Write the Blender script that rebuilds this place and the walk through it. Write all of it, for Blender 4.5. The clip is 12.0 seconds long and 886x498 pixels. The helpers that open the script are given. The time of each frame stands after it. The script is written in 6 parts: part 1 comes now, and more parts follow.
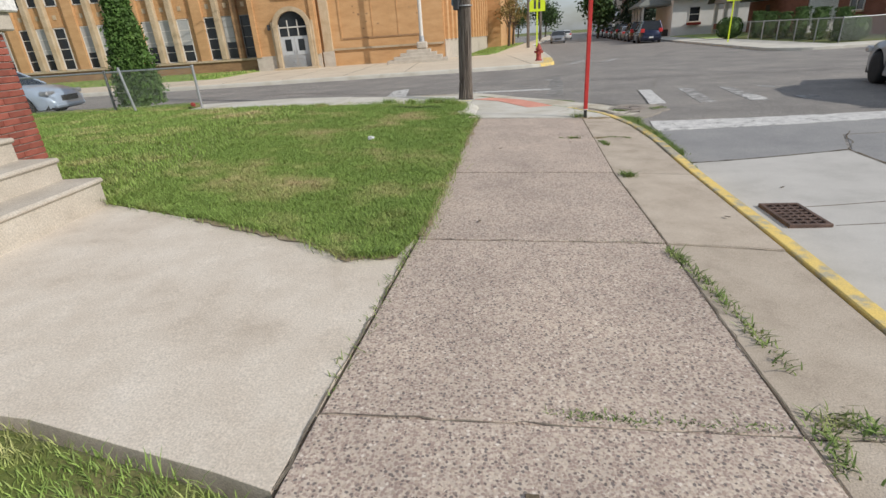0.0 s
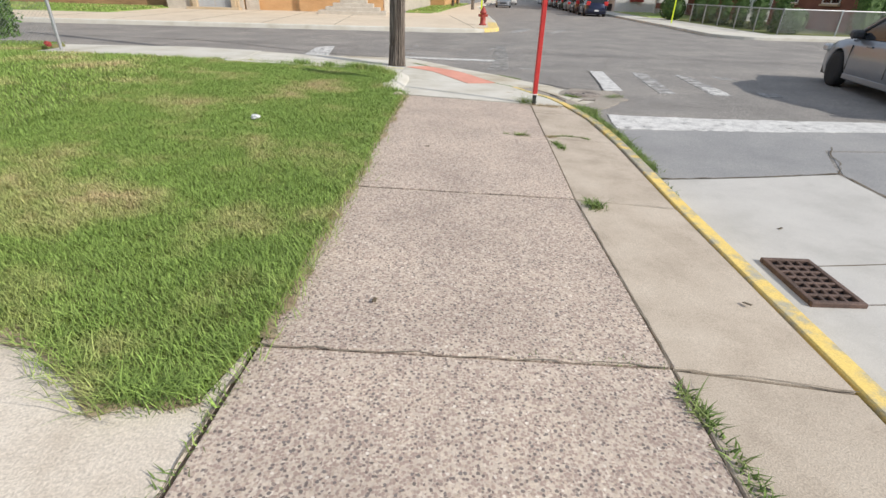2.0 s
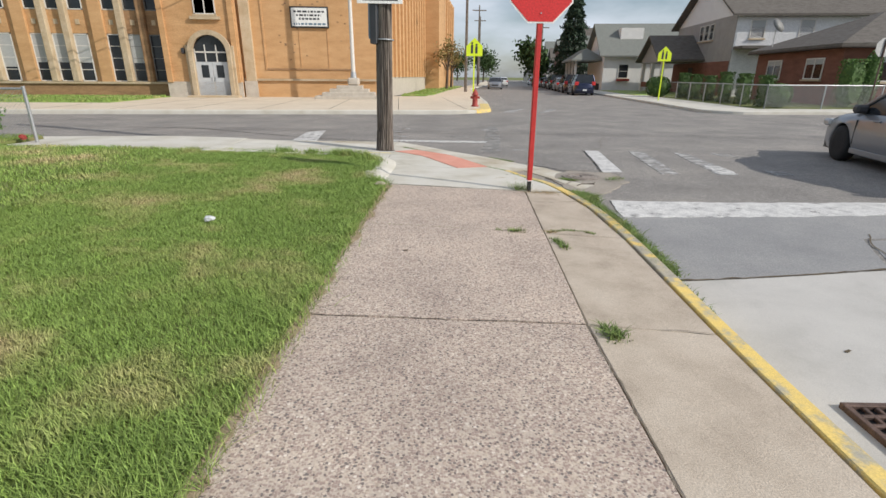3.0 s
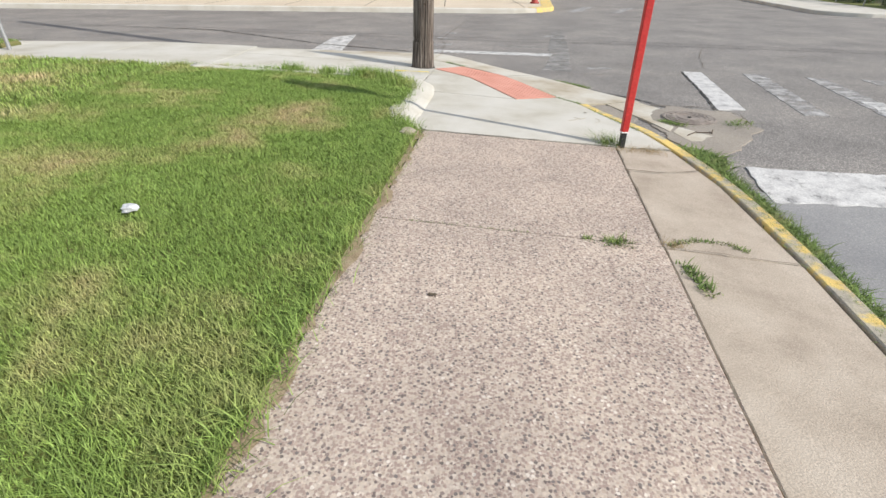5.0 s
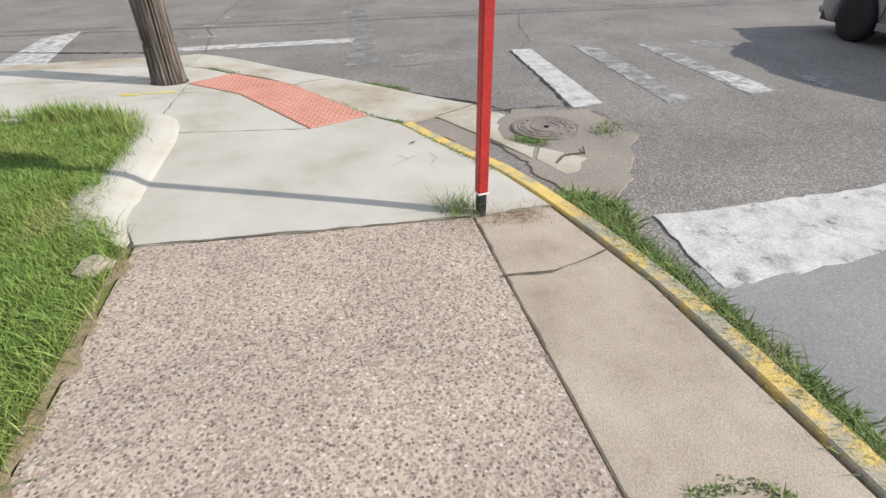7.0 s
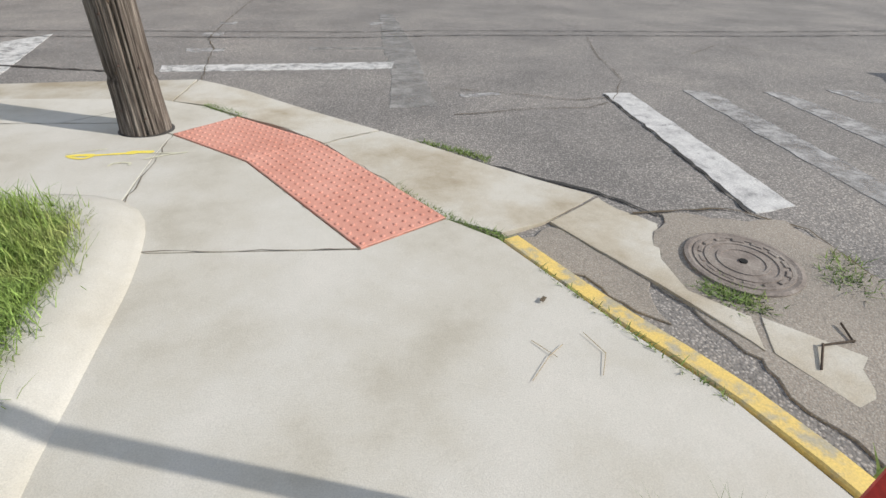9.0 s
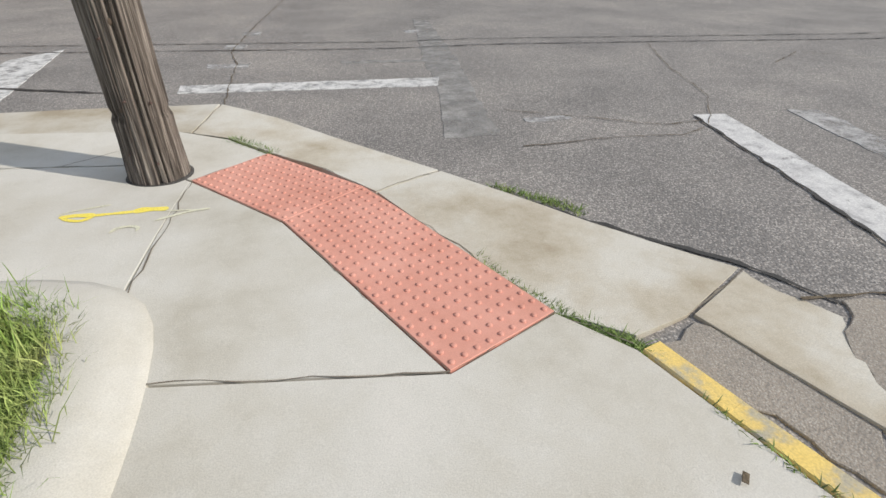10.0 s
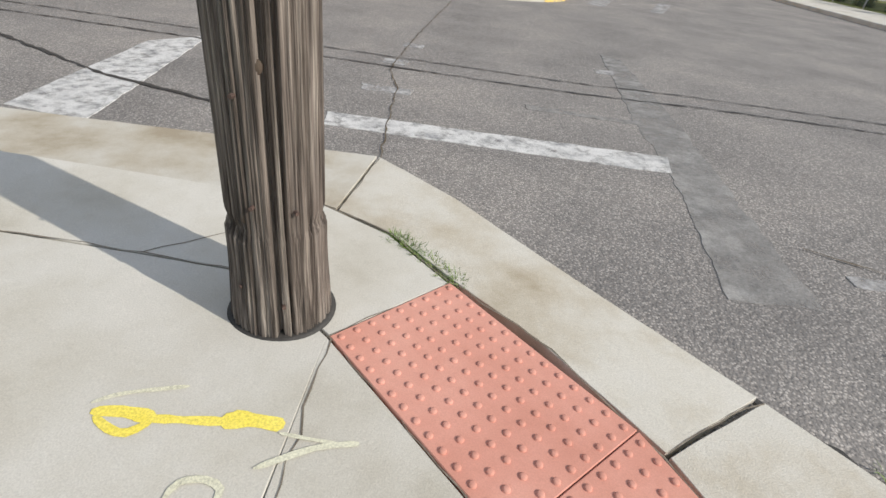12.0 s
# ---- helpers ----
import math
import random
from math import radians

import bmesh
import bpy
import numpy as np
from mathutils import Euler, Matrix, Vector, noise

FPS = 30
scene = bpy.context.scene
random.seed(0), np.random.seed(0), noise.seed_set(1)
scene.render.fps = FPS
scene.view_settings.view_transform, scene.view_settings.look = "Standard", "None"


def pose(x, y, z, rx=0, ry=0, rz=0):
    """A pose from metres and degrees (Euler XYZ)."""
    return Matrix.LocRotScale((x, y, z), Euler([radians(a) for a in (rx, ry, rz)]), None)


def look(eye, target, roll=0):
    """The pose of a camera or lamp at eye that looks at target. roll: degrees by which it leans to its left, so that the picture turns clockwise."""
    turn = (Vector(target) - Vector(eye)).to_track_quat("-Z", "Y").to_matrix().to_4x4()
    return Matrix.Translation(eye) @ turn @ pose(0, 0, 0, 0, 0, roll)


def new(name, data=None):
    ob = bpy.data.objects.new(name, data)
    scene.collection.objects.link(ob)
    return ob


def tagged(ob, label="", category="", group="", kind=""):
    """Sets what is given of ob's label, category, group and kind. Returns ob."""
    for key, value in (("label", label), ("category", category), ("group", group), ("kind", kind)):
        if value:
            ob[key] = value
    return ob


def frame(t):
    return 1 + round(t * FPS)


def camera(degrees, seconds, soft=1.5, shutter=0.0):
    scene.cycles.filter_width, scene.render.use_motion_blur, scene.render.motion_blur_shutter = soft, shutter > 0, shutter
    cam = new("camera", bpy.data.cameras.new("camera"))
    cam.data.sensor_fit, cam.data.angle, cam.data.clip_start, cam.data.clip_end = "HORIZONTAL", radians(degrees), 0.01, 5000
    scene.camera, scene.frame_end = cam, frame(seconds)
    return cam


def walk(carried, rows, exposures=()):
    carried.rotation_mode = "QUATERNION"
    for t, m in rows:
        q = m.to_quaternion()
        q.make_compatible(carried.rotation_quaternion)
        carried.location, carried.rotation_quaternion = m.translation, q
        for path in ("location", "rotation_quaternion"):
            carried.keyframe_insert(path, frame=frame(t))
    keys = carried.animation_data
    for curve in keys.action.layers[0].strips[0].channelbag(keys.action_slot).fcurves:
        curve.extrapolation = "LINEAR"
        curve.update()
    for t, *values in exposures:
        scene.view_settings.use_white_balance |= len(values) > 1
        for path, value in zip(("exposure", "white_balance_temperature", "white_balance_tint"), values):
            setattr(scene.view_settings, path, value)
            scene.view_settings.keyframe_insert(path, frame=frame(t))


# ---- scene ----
cam = camera(84.0, 12.0)
EXPOSURES = [(0, -0.4), (0.8, -0.12), (1.5, 0.0), (2.5, -0.12), (3.2, -0.22), (5.0, 0.03), (6.0, -0.02), (7.5, -0.12), (9.5, -0.2), (12, -0.18)]
PATH = [
    (0, (0.614, 0.27, 1.357), (0.515, 2.107, 0.571), -3.9),
    (0.5, (0.712, 0.689, 1.35), (0.734, 2.473, 0.447), -0.1),
    (1, (0.705, 1.152, 1.323), (0.752, 2.901, 0.352), 2.2),
    (1.5, (0.845, 1.558, 1.291), (1.172, 3.302, 0.37), 1.1),
    (2, (0.861, 1.913, 1.34), (1.02, 3.679, 0.415), 1.8),
    (2.5, (0.95, 2.369, 1.357), (1.103, 4.178, 0.519), 0.3),
    (3, (1.075, 2.773, 1.365), (1.238, 4.654, 0.703), 0.4),
    (3.2, (1.071, 2.942, 1.377), (1.236, 4.821, 0.713), 0.6),
    (5, (1.158, 4.689, 1.371), (1.149, 6.42, 0.369), 0.6),
    (5.5, (1.329, 5.175, 1.334), (1.551, 6.879, 0.311), 4.0),
    (6, (1.425, 5.697, 1.348), (1.812, 7.323, 0.249), 5.3),
    (6.5, (1.538, 6.243, 1.357), (1.948, 7.866, 0.263), -0.3),
    (7, (1.711, 6.793, 1.353), (2.268, 8.364, 0.247), -1.1),
    (7.5, (1.668, 7.351, 1.351), (1.977, 8.982, 0.236), -2.4),
    (9.5, (1.715, 9.33, 1.315), (2.328, 10.881, 0.211), 2.5),
    (10, (1.618, 9.801, 1.288), (2.121, 11.388, 0.18), 0.4),
    (10.5, (1.611, 10.248, 1.259), (2.211, 11.806, 0.157), 2.8),
    (11, (1.556, 10.744, 1.265), (2.204, 12.272, 0.151), 6.6),
    (11.5, (1.319, 11.216, 1.237), (1.568, 12.86, 0.126), 8.0),
    (12, (1.172, 11.647, 1.197), (1.363, 13.307, 0.098), 6.9),
]
walk(cam, [(t, look(eye, target, roll)) for t, eye, target, roll in PATH], EXPOSURES)

# ---------- light ----------
SUN_AZ, SUN_EL = math.atan2(0.87, -0.50), radians(33)
world = bpy.data.worlds.new("sky")
scene.world = world
world.use_nodes = True
wn = world.node_tree
sky = wn.nodes.new("ShaderNodeTexSky")
sky.sky_type, sky.sun_disc = "NISHITA", False
sky.sun_elevation, sky.sun_rotation = SUN_EL, SUN_AZ
sky.air_density, sky.dust_density, sky.ozone_density = 1.0, 1.2, 1.5
wn.nodes["Background"].inputs[1].default_value = 0.11
# soft clouds, brightening the same sky
wc = wn.nodes.new("ShaderNodeTexCoord")
wmap = wn.nodes.new("ShaderNodeMapping")
wmap.inputs["Scale"].default_value = (2.0, 2.0, 6.0)
wno = wn.nodes.new("ShaderNodeTexNoise")
wno.inputs["Scale"].default_value, wno.inputs["Detail"].default_value = 1.6, 7
wr = wn.nodes.new("ShaderNodeValToRGB")
wr.color_ramp.elements[0].position, wr.color_ramp.elements[1].position = 0.36, 0.62
wmix = wn.nodes.new("ShaderNodeMix")
wmix.data_type = "RGBA"
wmix.inputs["B"].default_value = (7.2, 7.9, 8.9, 1)
wn.links.new(wc.outputs["Generated"], wmap.inputs[0])
wn.links.new(wmap.outputs[0], wno.inputs["Vector"])
wn.links.new(wno.outputs["Fac"], wr.inputs[0])
wn.links.new(wr.outputs[0], wmix.inputs["Factor"])
wn.links.new(sky.outputs[0], wmix.inputs["A"])
wn.links.new(wmix.outputs["Result"], wn.nodes["Background"].inputs[0])
sun = new("sun", bpy.data.lights.new("sun", "SUN"))
sun.data.energy, sun.data.angle, sun.data.color = 4.2, radians(0.6), (1.0, 0.945, 0.86)
sun.matrix_world = look((0.87 * 40, -0.50 * 40, 26), (0, 0, 0))


# ---------- materials ----------
def mat(name, cols, scale=3.0, rough=0.85, bump=0.15, bscale=60.0, metal=0.0, stretch=(1, 1, 1), vary=0.0, spec=0.5, fine=0.25, island=0.0):
    """Noise through a ramp of colours at a large scale, speckle at a fine one, relief."""
    m = bpy.data.materials.new(name)
    m.use_nodes = True
    nt = m.node_tree
    n, l = nt.nodes, nt.links
    b = n["Principled BSDF"]
    tc = n.new("ShaderNodeTexCoord")
    mp = n.new("ShaderNodeMapping")
    mp.inputs["Scale"].default_value = stretch
    l.new(tc.outputs["Object"], mp.inputs[0])
    big = n.new("ShaderNodeTexNoise")
    big.inputs["Scale"].default_value, big.inputs["Detail"].default_value, big.inputs["Roughness"].default_value = scale, 8, 0.65
    l.new(mp.outputs[0], big.inputs["Vector"])
    ramp = n.new("ShaderNodeValToRGB")
    e = ramp.color_ramp.elements
    for i, c in enumerate(cols):
        p = 0.3 + 0.4 * i / max(1, len(cols) - 1)
        k = e[i] if i < 2 else e.new(p)
        k.position, k.color = p, (*c, 1)
    if len(cols) == 1:
        e[1].color = (*cols[0], 1)
    l.new(big.outputs["Fac"], ramp.inputs[0])
    small = n.new("ShaderNodeTexNoise")
    small.inputs["Scale"].default_value, small.inputs["Detail"].default_value = bscale, 4
    l.new(mp.outputs[0], small.inputs["Vector"])
    mr = n.new("ShaderNodeMapRange")
    mr.inputs["From Min"].default_value, mr.inputs["From Max"].default_value = 0.25, 0.75
    mr.inputs["To Min"].default_value, mr.inputs["To Max"].default_value = 1 - fine, 1 + fine
    l.new(small.outputs["Fac"], mr.inputs["Value"])
    value = mr.outputs[0]
    for amount, node, out in ((vary, "ShaderNodeObjectInfo", "Random"), (island, "ShaderNodeNewGeometry", "Random Per Island")):
        if amount:
            oi = n.new(node)
            m2 = n.new("ShaderNodeMapRange")
            m2.inputs["To Min"].default_value, m2.inputs["To Max"].default_value = 1 - amount, 1 + amount
            l.new(oi.outputs[out], m2.inputs["Value"])
            mul = n.new("ShaderNodeMath")
            mul.operation = "MULTIPLY"
            l.new(value, mul.inputs[0]), l.new(m2.outputs[0], mul.inputs[1])
            value = mul.outputs[0]
    vm = n.new("ShaderNodeVectorMath")
    vm.operation = "SCALE"
    l.new(ramp.outputs[0], vm.inputs[0]), l.new(value, vm.inputs["Scale"])
    l.new(vm.outputs[0], b.inputs["Base Color"])
    b.inputs["Roughness"].default_value, b.inputs["Metallic"].default_value = rough, metal
    b.inputs["Specular IOR Level"].default_value = spec
    if bump:
        bp = n.new("ShaderNodeBump")
        bp.inputs["Strength"].default_value, bp.inputs["Distance"].default_value = bump, 0.01
        l.new(small.outputs["Fac"], bp.inputs["Height"]), l.new(bp.outputs[0], b.inputs["Normal"])
    return m


def stones(name, cols, mortar, size, stain, bump=0.5, edge=0.35, rough=0.85, vary=0.0, spread=1.3, large=()):
    """Pebbles of several colours set in mortar: exposed aggregate and asphalt."""
    m = mat(name, stain, spread, rough, 0, 90, vary=vary, fine=0.12)
    nt = m.node_tree
    n, l = nt.nodes, nt.links
    b = n["Principled BSDF"]
    ground = b.inputs["Base Color"].links[0].from_socket
    tc = n.new("ShaderNodeTexCoord")
    wob = n.new("ShaderNodeTexNoise")
    wob.inputs["Scale"].default_value = 1 / size
    l.new(tc.outputs["Object"], wob.inputs["Vector"])
    add = n.new("ShaderNodeVectorMath")
    add.operation = "MULTIPLY_ADD"
    add.inputs[1].default_value = (size * 0.8,) * 3
    l.new(wob.outputs["Color"], add.inputs[0]), l.new(tc.outputs["Object"], add.inputs[2])
    vor = n.new("ShaderNodeTexVoronoi")
    vor.inputs["Scale"].default_value = 1 / size
    l.new(add.outputs[0], vor.inputs["Vector"])
    sep = n.new("ShaderNodeSeparateColor")
    l.new(vor.outputs["Color"], sep.inputs[0])
    ramp = n.new("ShaderNodeValToRGB")
    ramp.color_ramp.interpolation = "CONSTANT"
    e = ramp.color_ramp.elements
    for i, c in enumerate(cols):
        k = e[i] if i < 2 else e.new(0.5)
        k.position, k.color = i / len(cols), (*c, 1)
    l.new(sep.outputs[0], ramp.inputs[0])
    gap = n.new("ShaderNodeMapRange")
    gap.inputs["From Min"].default_value, gap.inputs["From Max"].default_value = edge, edge + 0.3
    l.new(vor.outputs["Distance"], gap.inputs["Value"])
    mx = n.new("ShaderNodeMix")
    mx.data_type = "RGBA"
    mx.inputs["B"].default_value = (*mortar, 1)
    l.new(gap.outputs[0], mx.inputs["Factor"]), l.new(ramp.outputs[0], mx.inputs["A"])
    speckled = mx.outputs["Result"]
    if large:   # a sprinkling of bigger stones among the small ones
        v2 = n.new("ShaderNodeTexVoronoi")
        v2.inputs["Scale"].default_value = 0.62 / size
        l.new(add.outputs[0], v2.inputs["Vector"])
        s2 = n.new("ShaderNodeSeparateColor")
        l.new(v2.outputs["Color"], s2.inputs[0])
        r2 = n.new("ShaderNodeValToRGB")
        r2.color_ramp.interpolation = "CONSTANT"
        for i, c in enumerate(large):
            k = r2.color_ramp.elements[i] if i < 2 else r2.color_ramp.elements.new(0.5)
            k.position, k.color = i / len(large), (*c, 1)
        l.new(s2.outputs[0], r2.inputs[0])
        near_mid, chosen, both = (n.new("ShaderNodeMath") for _ in range(3))
        near_mid.operation, near_mid.inputs[1].default_value = "LESS_THAN", 0.40
        chosen.operation, chosen.inputs[1].default_value = "GREATER_THAN", 0.68
        both.operation = "MULTIPLY"
        l.new(v2.outputs["Distance"], near_mid.inputs[0]), l.new(s2.outputs[1], chosen.inputs[0])
        l.new(near_mid.outputs[0], both.inputs[0]), l.new(chosen.outputs[0], both.inputs[1])
        m3 = n.new("ShaderNodeMix")
        m3.data_type = "RGBA"
        l.new(both.outputs[0], m3.inputs["Factor"]), l.new(speckled, m3.inputs["A"]), l.new(r2.outputs[0], m3.inputs["B"])
        speckled = m3.outputs["Result"]
    tint = n.new("ShaderNodeMix")
    tint.data_type, tint.blend_type = "RGBA", "MULTIPLY"
    tint.inputs["Factor"].default_value = 1.0
    l.new(speckled, tint.inputs["A"]), l.new(ground, tint.inputs["B"])
    l.new(tint.outputs["Result"], b.inputs["Base Color"])
    bp = n.new("ShaderNodeBump")
    bp.invert = True
    bp.inputs["Strength"].default_value, bp.inputs["Distance"].default_value = bump, size * 0.3
    l.new(vor.outputs["Distance"], bp.inputs["Height"]), l.new(bp.outputs[0], b.inputs["Normal"])
    return m


AGG = stones("exposed_aggregate", [(.66, .59, .50), (.60, .53, .45), (.72, .66, .58), (.50, .43, .36), (.64, .57, .48), (.20, .17, .16), (.68, .61, .52), (.42, .34, .30), (.58, .51, .43), (.78, .73, .66), (.62, .54, .46), (.12, .105, .10), (.55, .46, .39), (.70, .63, .55)], (.61, .545, .475), 0.0104, [(.70, .65, .63), (.85, .795, .765), (.98, .915, .865)], vary=0.05, edge=0.46, bump=0.45, large=[(.20, .18, .165), (.80, .76, .69), (.30, .255, .23), (.44, .36, .31), (.23, .21, .20), (.88, .84, .78), (.35, .295, .265), (.16, .145, .14)])
ASPHALT = stones("asphalt", [(.27, .26, .25), (.36, .34, .32), (.18, .175, .17), (.50, .475, .45), (.30, .29, .28), (.12, .115, .11)], (.25, .24, .23), 0.013, [(.64, .625, .615), (.86, .835, .81), (1.08, 1.035, .985)], bump=1.0, spread=0.7)
SMOOTH_ASPHALT = stones("worn_grey_asphalt", [(.29, .29, .295), (.33, .325, .32), (.25, .25, .255), (.36, .35, .345)], (.29, .29, .29), 0.010, [(.80, .80, .81), (.97, .965, .96), (1.12, 1.10, 1.07)], bump=0.2, spread=0.9)
CONC_OLD = mat("weathered_concrete", [(.37, .305, .24), (.48, .405, .325), (.55, .475, .39)], 2.4, 0.9, 0.35, 150, vary=0.04, fine=0.24)
CONC_NEW = mat("pale_new_concrete", [(.47, .435, .36), (.56, .53, .46), (.61, .585, .525), (.65, .62, .56)], 1.3, 0.88, 0.2, 190, vary=0.03, fine=0.11)
CONC_PAD = mat("grey_road_concrete", [(.43, .415, .385), (.52, .50, .47), (.57, .55, .515)], 1.5, 0.9, 0.15, 180, fine=0.12)
CONC_DRIVE = mat("worn_beige_concrete", [(.50, .425, .345), (.60, .525, .44), (.65, .58, .495), (.70, .635, .555)], 1.9, 0.9, 0.35, 110, fine=0.24)
PLAZA = mat("school_pavement_concrete", [(.56, .47, .36), (.64, .55, .43), (.68, .59, .47)], 0.5, 0.9, 0.1, 30)
YELLOW = mat("worn_yellow_paint", [(.40, .37, .31), (.48, .42, .28), (.74, .55, .19), (.82, .60, .18), (.80, .58, .17)], 7.0, 0.75, 0.2, 120, fine=0.15)
YSPRAY = mat("yellow_spray_paint", [(.88, .72, .10), (.9, .76, .16)], 12, 0.6, 0.1, 150)
WSPRAY = mat("faint_chalky_spray_paint", [(.66, .64, .48), (.70, .68, .53)], 12, 0.7, 0.1, 150)
WHITE_LINE = mat("worn_white_road_paint", [(.30, .30, .30), (.62, .61, .59), (.70, .69, .67)], 6, 0.8, 0.2, 120, fine=0.2)
FADED_LINE = mat("faded_road_paint", [(.34, .335, .325), (.45, .44, .43), (.54, .53, .52)], 9, 0.85, 0.2, 120, fine=0.2)
DUSTY = mat("dusty_pale_asphalt", [(.24, .234, .225), (.32, .31, .295), (.38, .365, .345)], 5, 0.9, 0.4, 110, fine=0.25)
FRESH_LINE = mat("solid_white_road_paint", [(.30, .295, .29), (.52, .51, .50), (.63, .62, .60), (.67, .66, .64)], 7, 0.8, 0.4, 70, fine=0.22)
TACTILE = mat("brick_red_tactile_surface", [(.60, .27, .20), (.67, .32, .245), (.72, .37, .29)], 3, 0.8, 0.1, 200, fine=0.08)
TAR = mat("black_tar", [(.035, .033, .03), (.06, .055, .05)], 8, 0.7, 0.3, 80)
DIRT = mat("crack_dirt", [(.07, .055, .035), (.13, .10, .065), (.17, .14, .09)], 9, 0.95, 0.5, 120)
JOINT_DIRT = mat("dusty_joint_dirt", [(.12, .10, .075), (.20, .17, .13), (.28, .25, .20)], 9, 0.95, 0.4, 120)
SANDY = mat("sandy_soil_edge", [(.24, .18, .11), (.36, .28, .18), (.44, .36, .25)], 9, 0.95, 0.5, 120)
CONC_GUT = mat("tan_stained_concrete", [(.38, .32, .23), (.50, .45, .36), (.59, .56, .49), (.62, .595, .535)], 1.6, 0.88, 0.25, 170, vary=0.04, fine=0.14)
YELLOW_WORN = mat("mostly_worn_off_yellow_paint", [(.30, .27, .22), (.40, .36, .29), (.46, .41, .31), (.72, .53, .18), (.80, .58, .18)], 6.0, 0.85, 0.4, 120, fine=0.2)
SOIL = mat("lawn_soil", [(.10, .12, .03), (.14, .17, .04), (.22, .18, .09)], 2.0, 0.95, 0.5, 60)
GRAVEL = stones("crumbled_asphalt_gravel", [(.38, .355, .32), (.48, .445, .40), (.28, .26, .235), (.42, .385, .34)], (.36, .32, .275), 0.008, [(.75, .74, .72), (1, .97, .93)], bump=0.8)
IRON = mat("rusty_cast_iron", [(.085, .06, .05), (.13, .085, .07), (.18, .12, .10)], 9, 0.75, 0.3, 90, 0.3)
COVER = mat("dusty_cast_iron", [(.17, .14, .12), (.28, .24, .21), (.36, .32, .28)], 7, 0.8, 0.3, 90, 0.1)
BLACK = mat("dark_void", [(.012, .012, .012)], 3, 1.0, 0)
RED = mat("faded_red_paint", [(.42, .022, .02), (.50, .028, .025), (.55, .05, .04)], 6, 0.5, 0.1, 60)
GALV = mat("galvanised_steel", [(.42, .43, .44), (.55, .56, .57)], 9, 0.45, 0.1, 70, 0.8)
WIREM = mat("weathered_wire", [(.38, .39, .39), (.46, .46, .46)], 9, 0.55, 0, 70, 0.5)
SIGN_RED = mat("red_sign_sheeting", [(.58, .03, .03), (.64, .035, .035)], 4, 0.4, 0, 50)
SIGN_WHITE = mat("white_sign_sheeting", [(.78, .78, .76), (.83, .83, .81)], 4, 0.45, 0, 50)
SIGN_BACK = mat("bare_aluminium", [(.45, .45, .44), (.52, .52, .51)], 6, 0.5, 0, 50, 0.6)
LIME = mat("fluorescent_yellow_green_sheeting", [(.66, .80, .02), (.70, .85, .03)], 4, 0.5, 0, 50)
BLUE_BOX = mat("blue_grey_cabinet_paint", [(.10, .18, .25), (.14, .23, .30)], 4, 0.5, 0.05, 50)
DARKBOX = mat("dark_grey_plastic", [(.03, .035, .04), (.05, .05, .055)], 4, 0.5, 0.05, 50)
BRICK_RED = mat("dark_red_brick", [(.22, .06, .045), (.30, .085, .06), (.34, .11, .08)], 5, 0.9, 0.3, 90, vary=0.22)
MORTAR = mat("grey_mortar", [(.45, .41, .37), (.55, .50, .45)], 6, 0.95, 0.3, 90)
LIMESTONE = mat("pale_limestone", [(.42, .37, .31), (.51, .455, .385), (.57, .52, .45)], 3, 0.85, 0.2, 80)
CUT_STONE = mat("school_stone_trim", [(.42, .31, .19), (.50, .39, .26), (.56, .46, .33)], 1.5, 0.85, 0.1, 30, vary=0.06)
BUFF = mat("buff_brick_facing", [(.46, .26, .115), (.54, .315, .15), (.60, .36, .18)], 0.9, 0.9, 0.3, 12, stretch=(1, 1, 3.2), fine=0.22)
BUFF_DARK = mat("dark_buff_brick", [(.22, .13, .07), (.32, .19, .10), (.44, .27, .14)], 0.7, 0.9, 0.3, 12, stretch=(1, 1, 3.2), fine=0.22)
ORANGE = mat("orange_buff_brick_panel", [(.50, .285, .13), (.57, .335, .16), (.62, .38, .195)], 0.8, 0.9, 0.3, 12, stretch=(1, 1, 3.2), fine=0.12)
GLASS_DARK = mat("dark_window_glass", [(.015, .018, .022), (.03, .034, .04)], 1.5, 0.08, 0, 20)
BLIND = mat("pale_roller_blind", [(.36, .37, .37), (.44, .45, .45)], 2, 0.7, 0, 30)
FRAME_W = mat("chalky_white_window_paint", [(.62, .60, .56), (.70, .68, .64)], 5, 0.7, 0.1, 60)
FRAME_G = mat("grey_window_paint", [(.20, .20, .19), (.26, .26, .25)], 5, 0.7, 0.1, 60)
DOOR_P = mat("pale_grey_door_paint", [(.46, .48, .50), (.54, .56, .58)], 4, 0.55, 0.05, 60)
SHINGLE = mat("grey_brown_shingles", [(.085, .075, .066), (.13, .115, .10), (.16, .145, .13)], 2.5, 0.95, 0.4, 14, stretch=(1, 1, 4))
SHINGLE_G = mat("grey_green_shingles", [(.17, .18, .165), (.22, .23, .21)], 2.5, 0.95, 0.4, 14, stretch=(1, 1, 4))
SIDING = mat("white_vinyl_siding", [(.66, .66, .67), (.74, .74, .74)], 1.5, 0.6, 0.05, 20)
SIDING_G = mat("grey_siding", [(.27, .26, .25), (.33, .32, .31)], 1.5, 0.7, 0.05, 20)
WHITEWALL = mat("white_stucco", [(.72, .71, .69), (.80, .79, .77)], 2, 0.8, 0.1, 40)
TRIM_DARK = mat("dark_brown_trim", [(.035, .026, .022), (.06, .045, .038)], 3, 0.7, 0.05, 40)
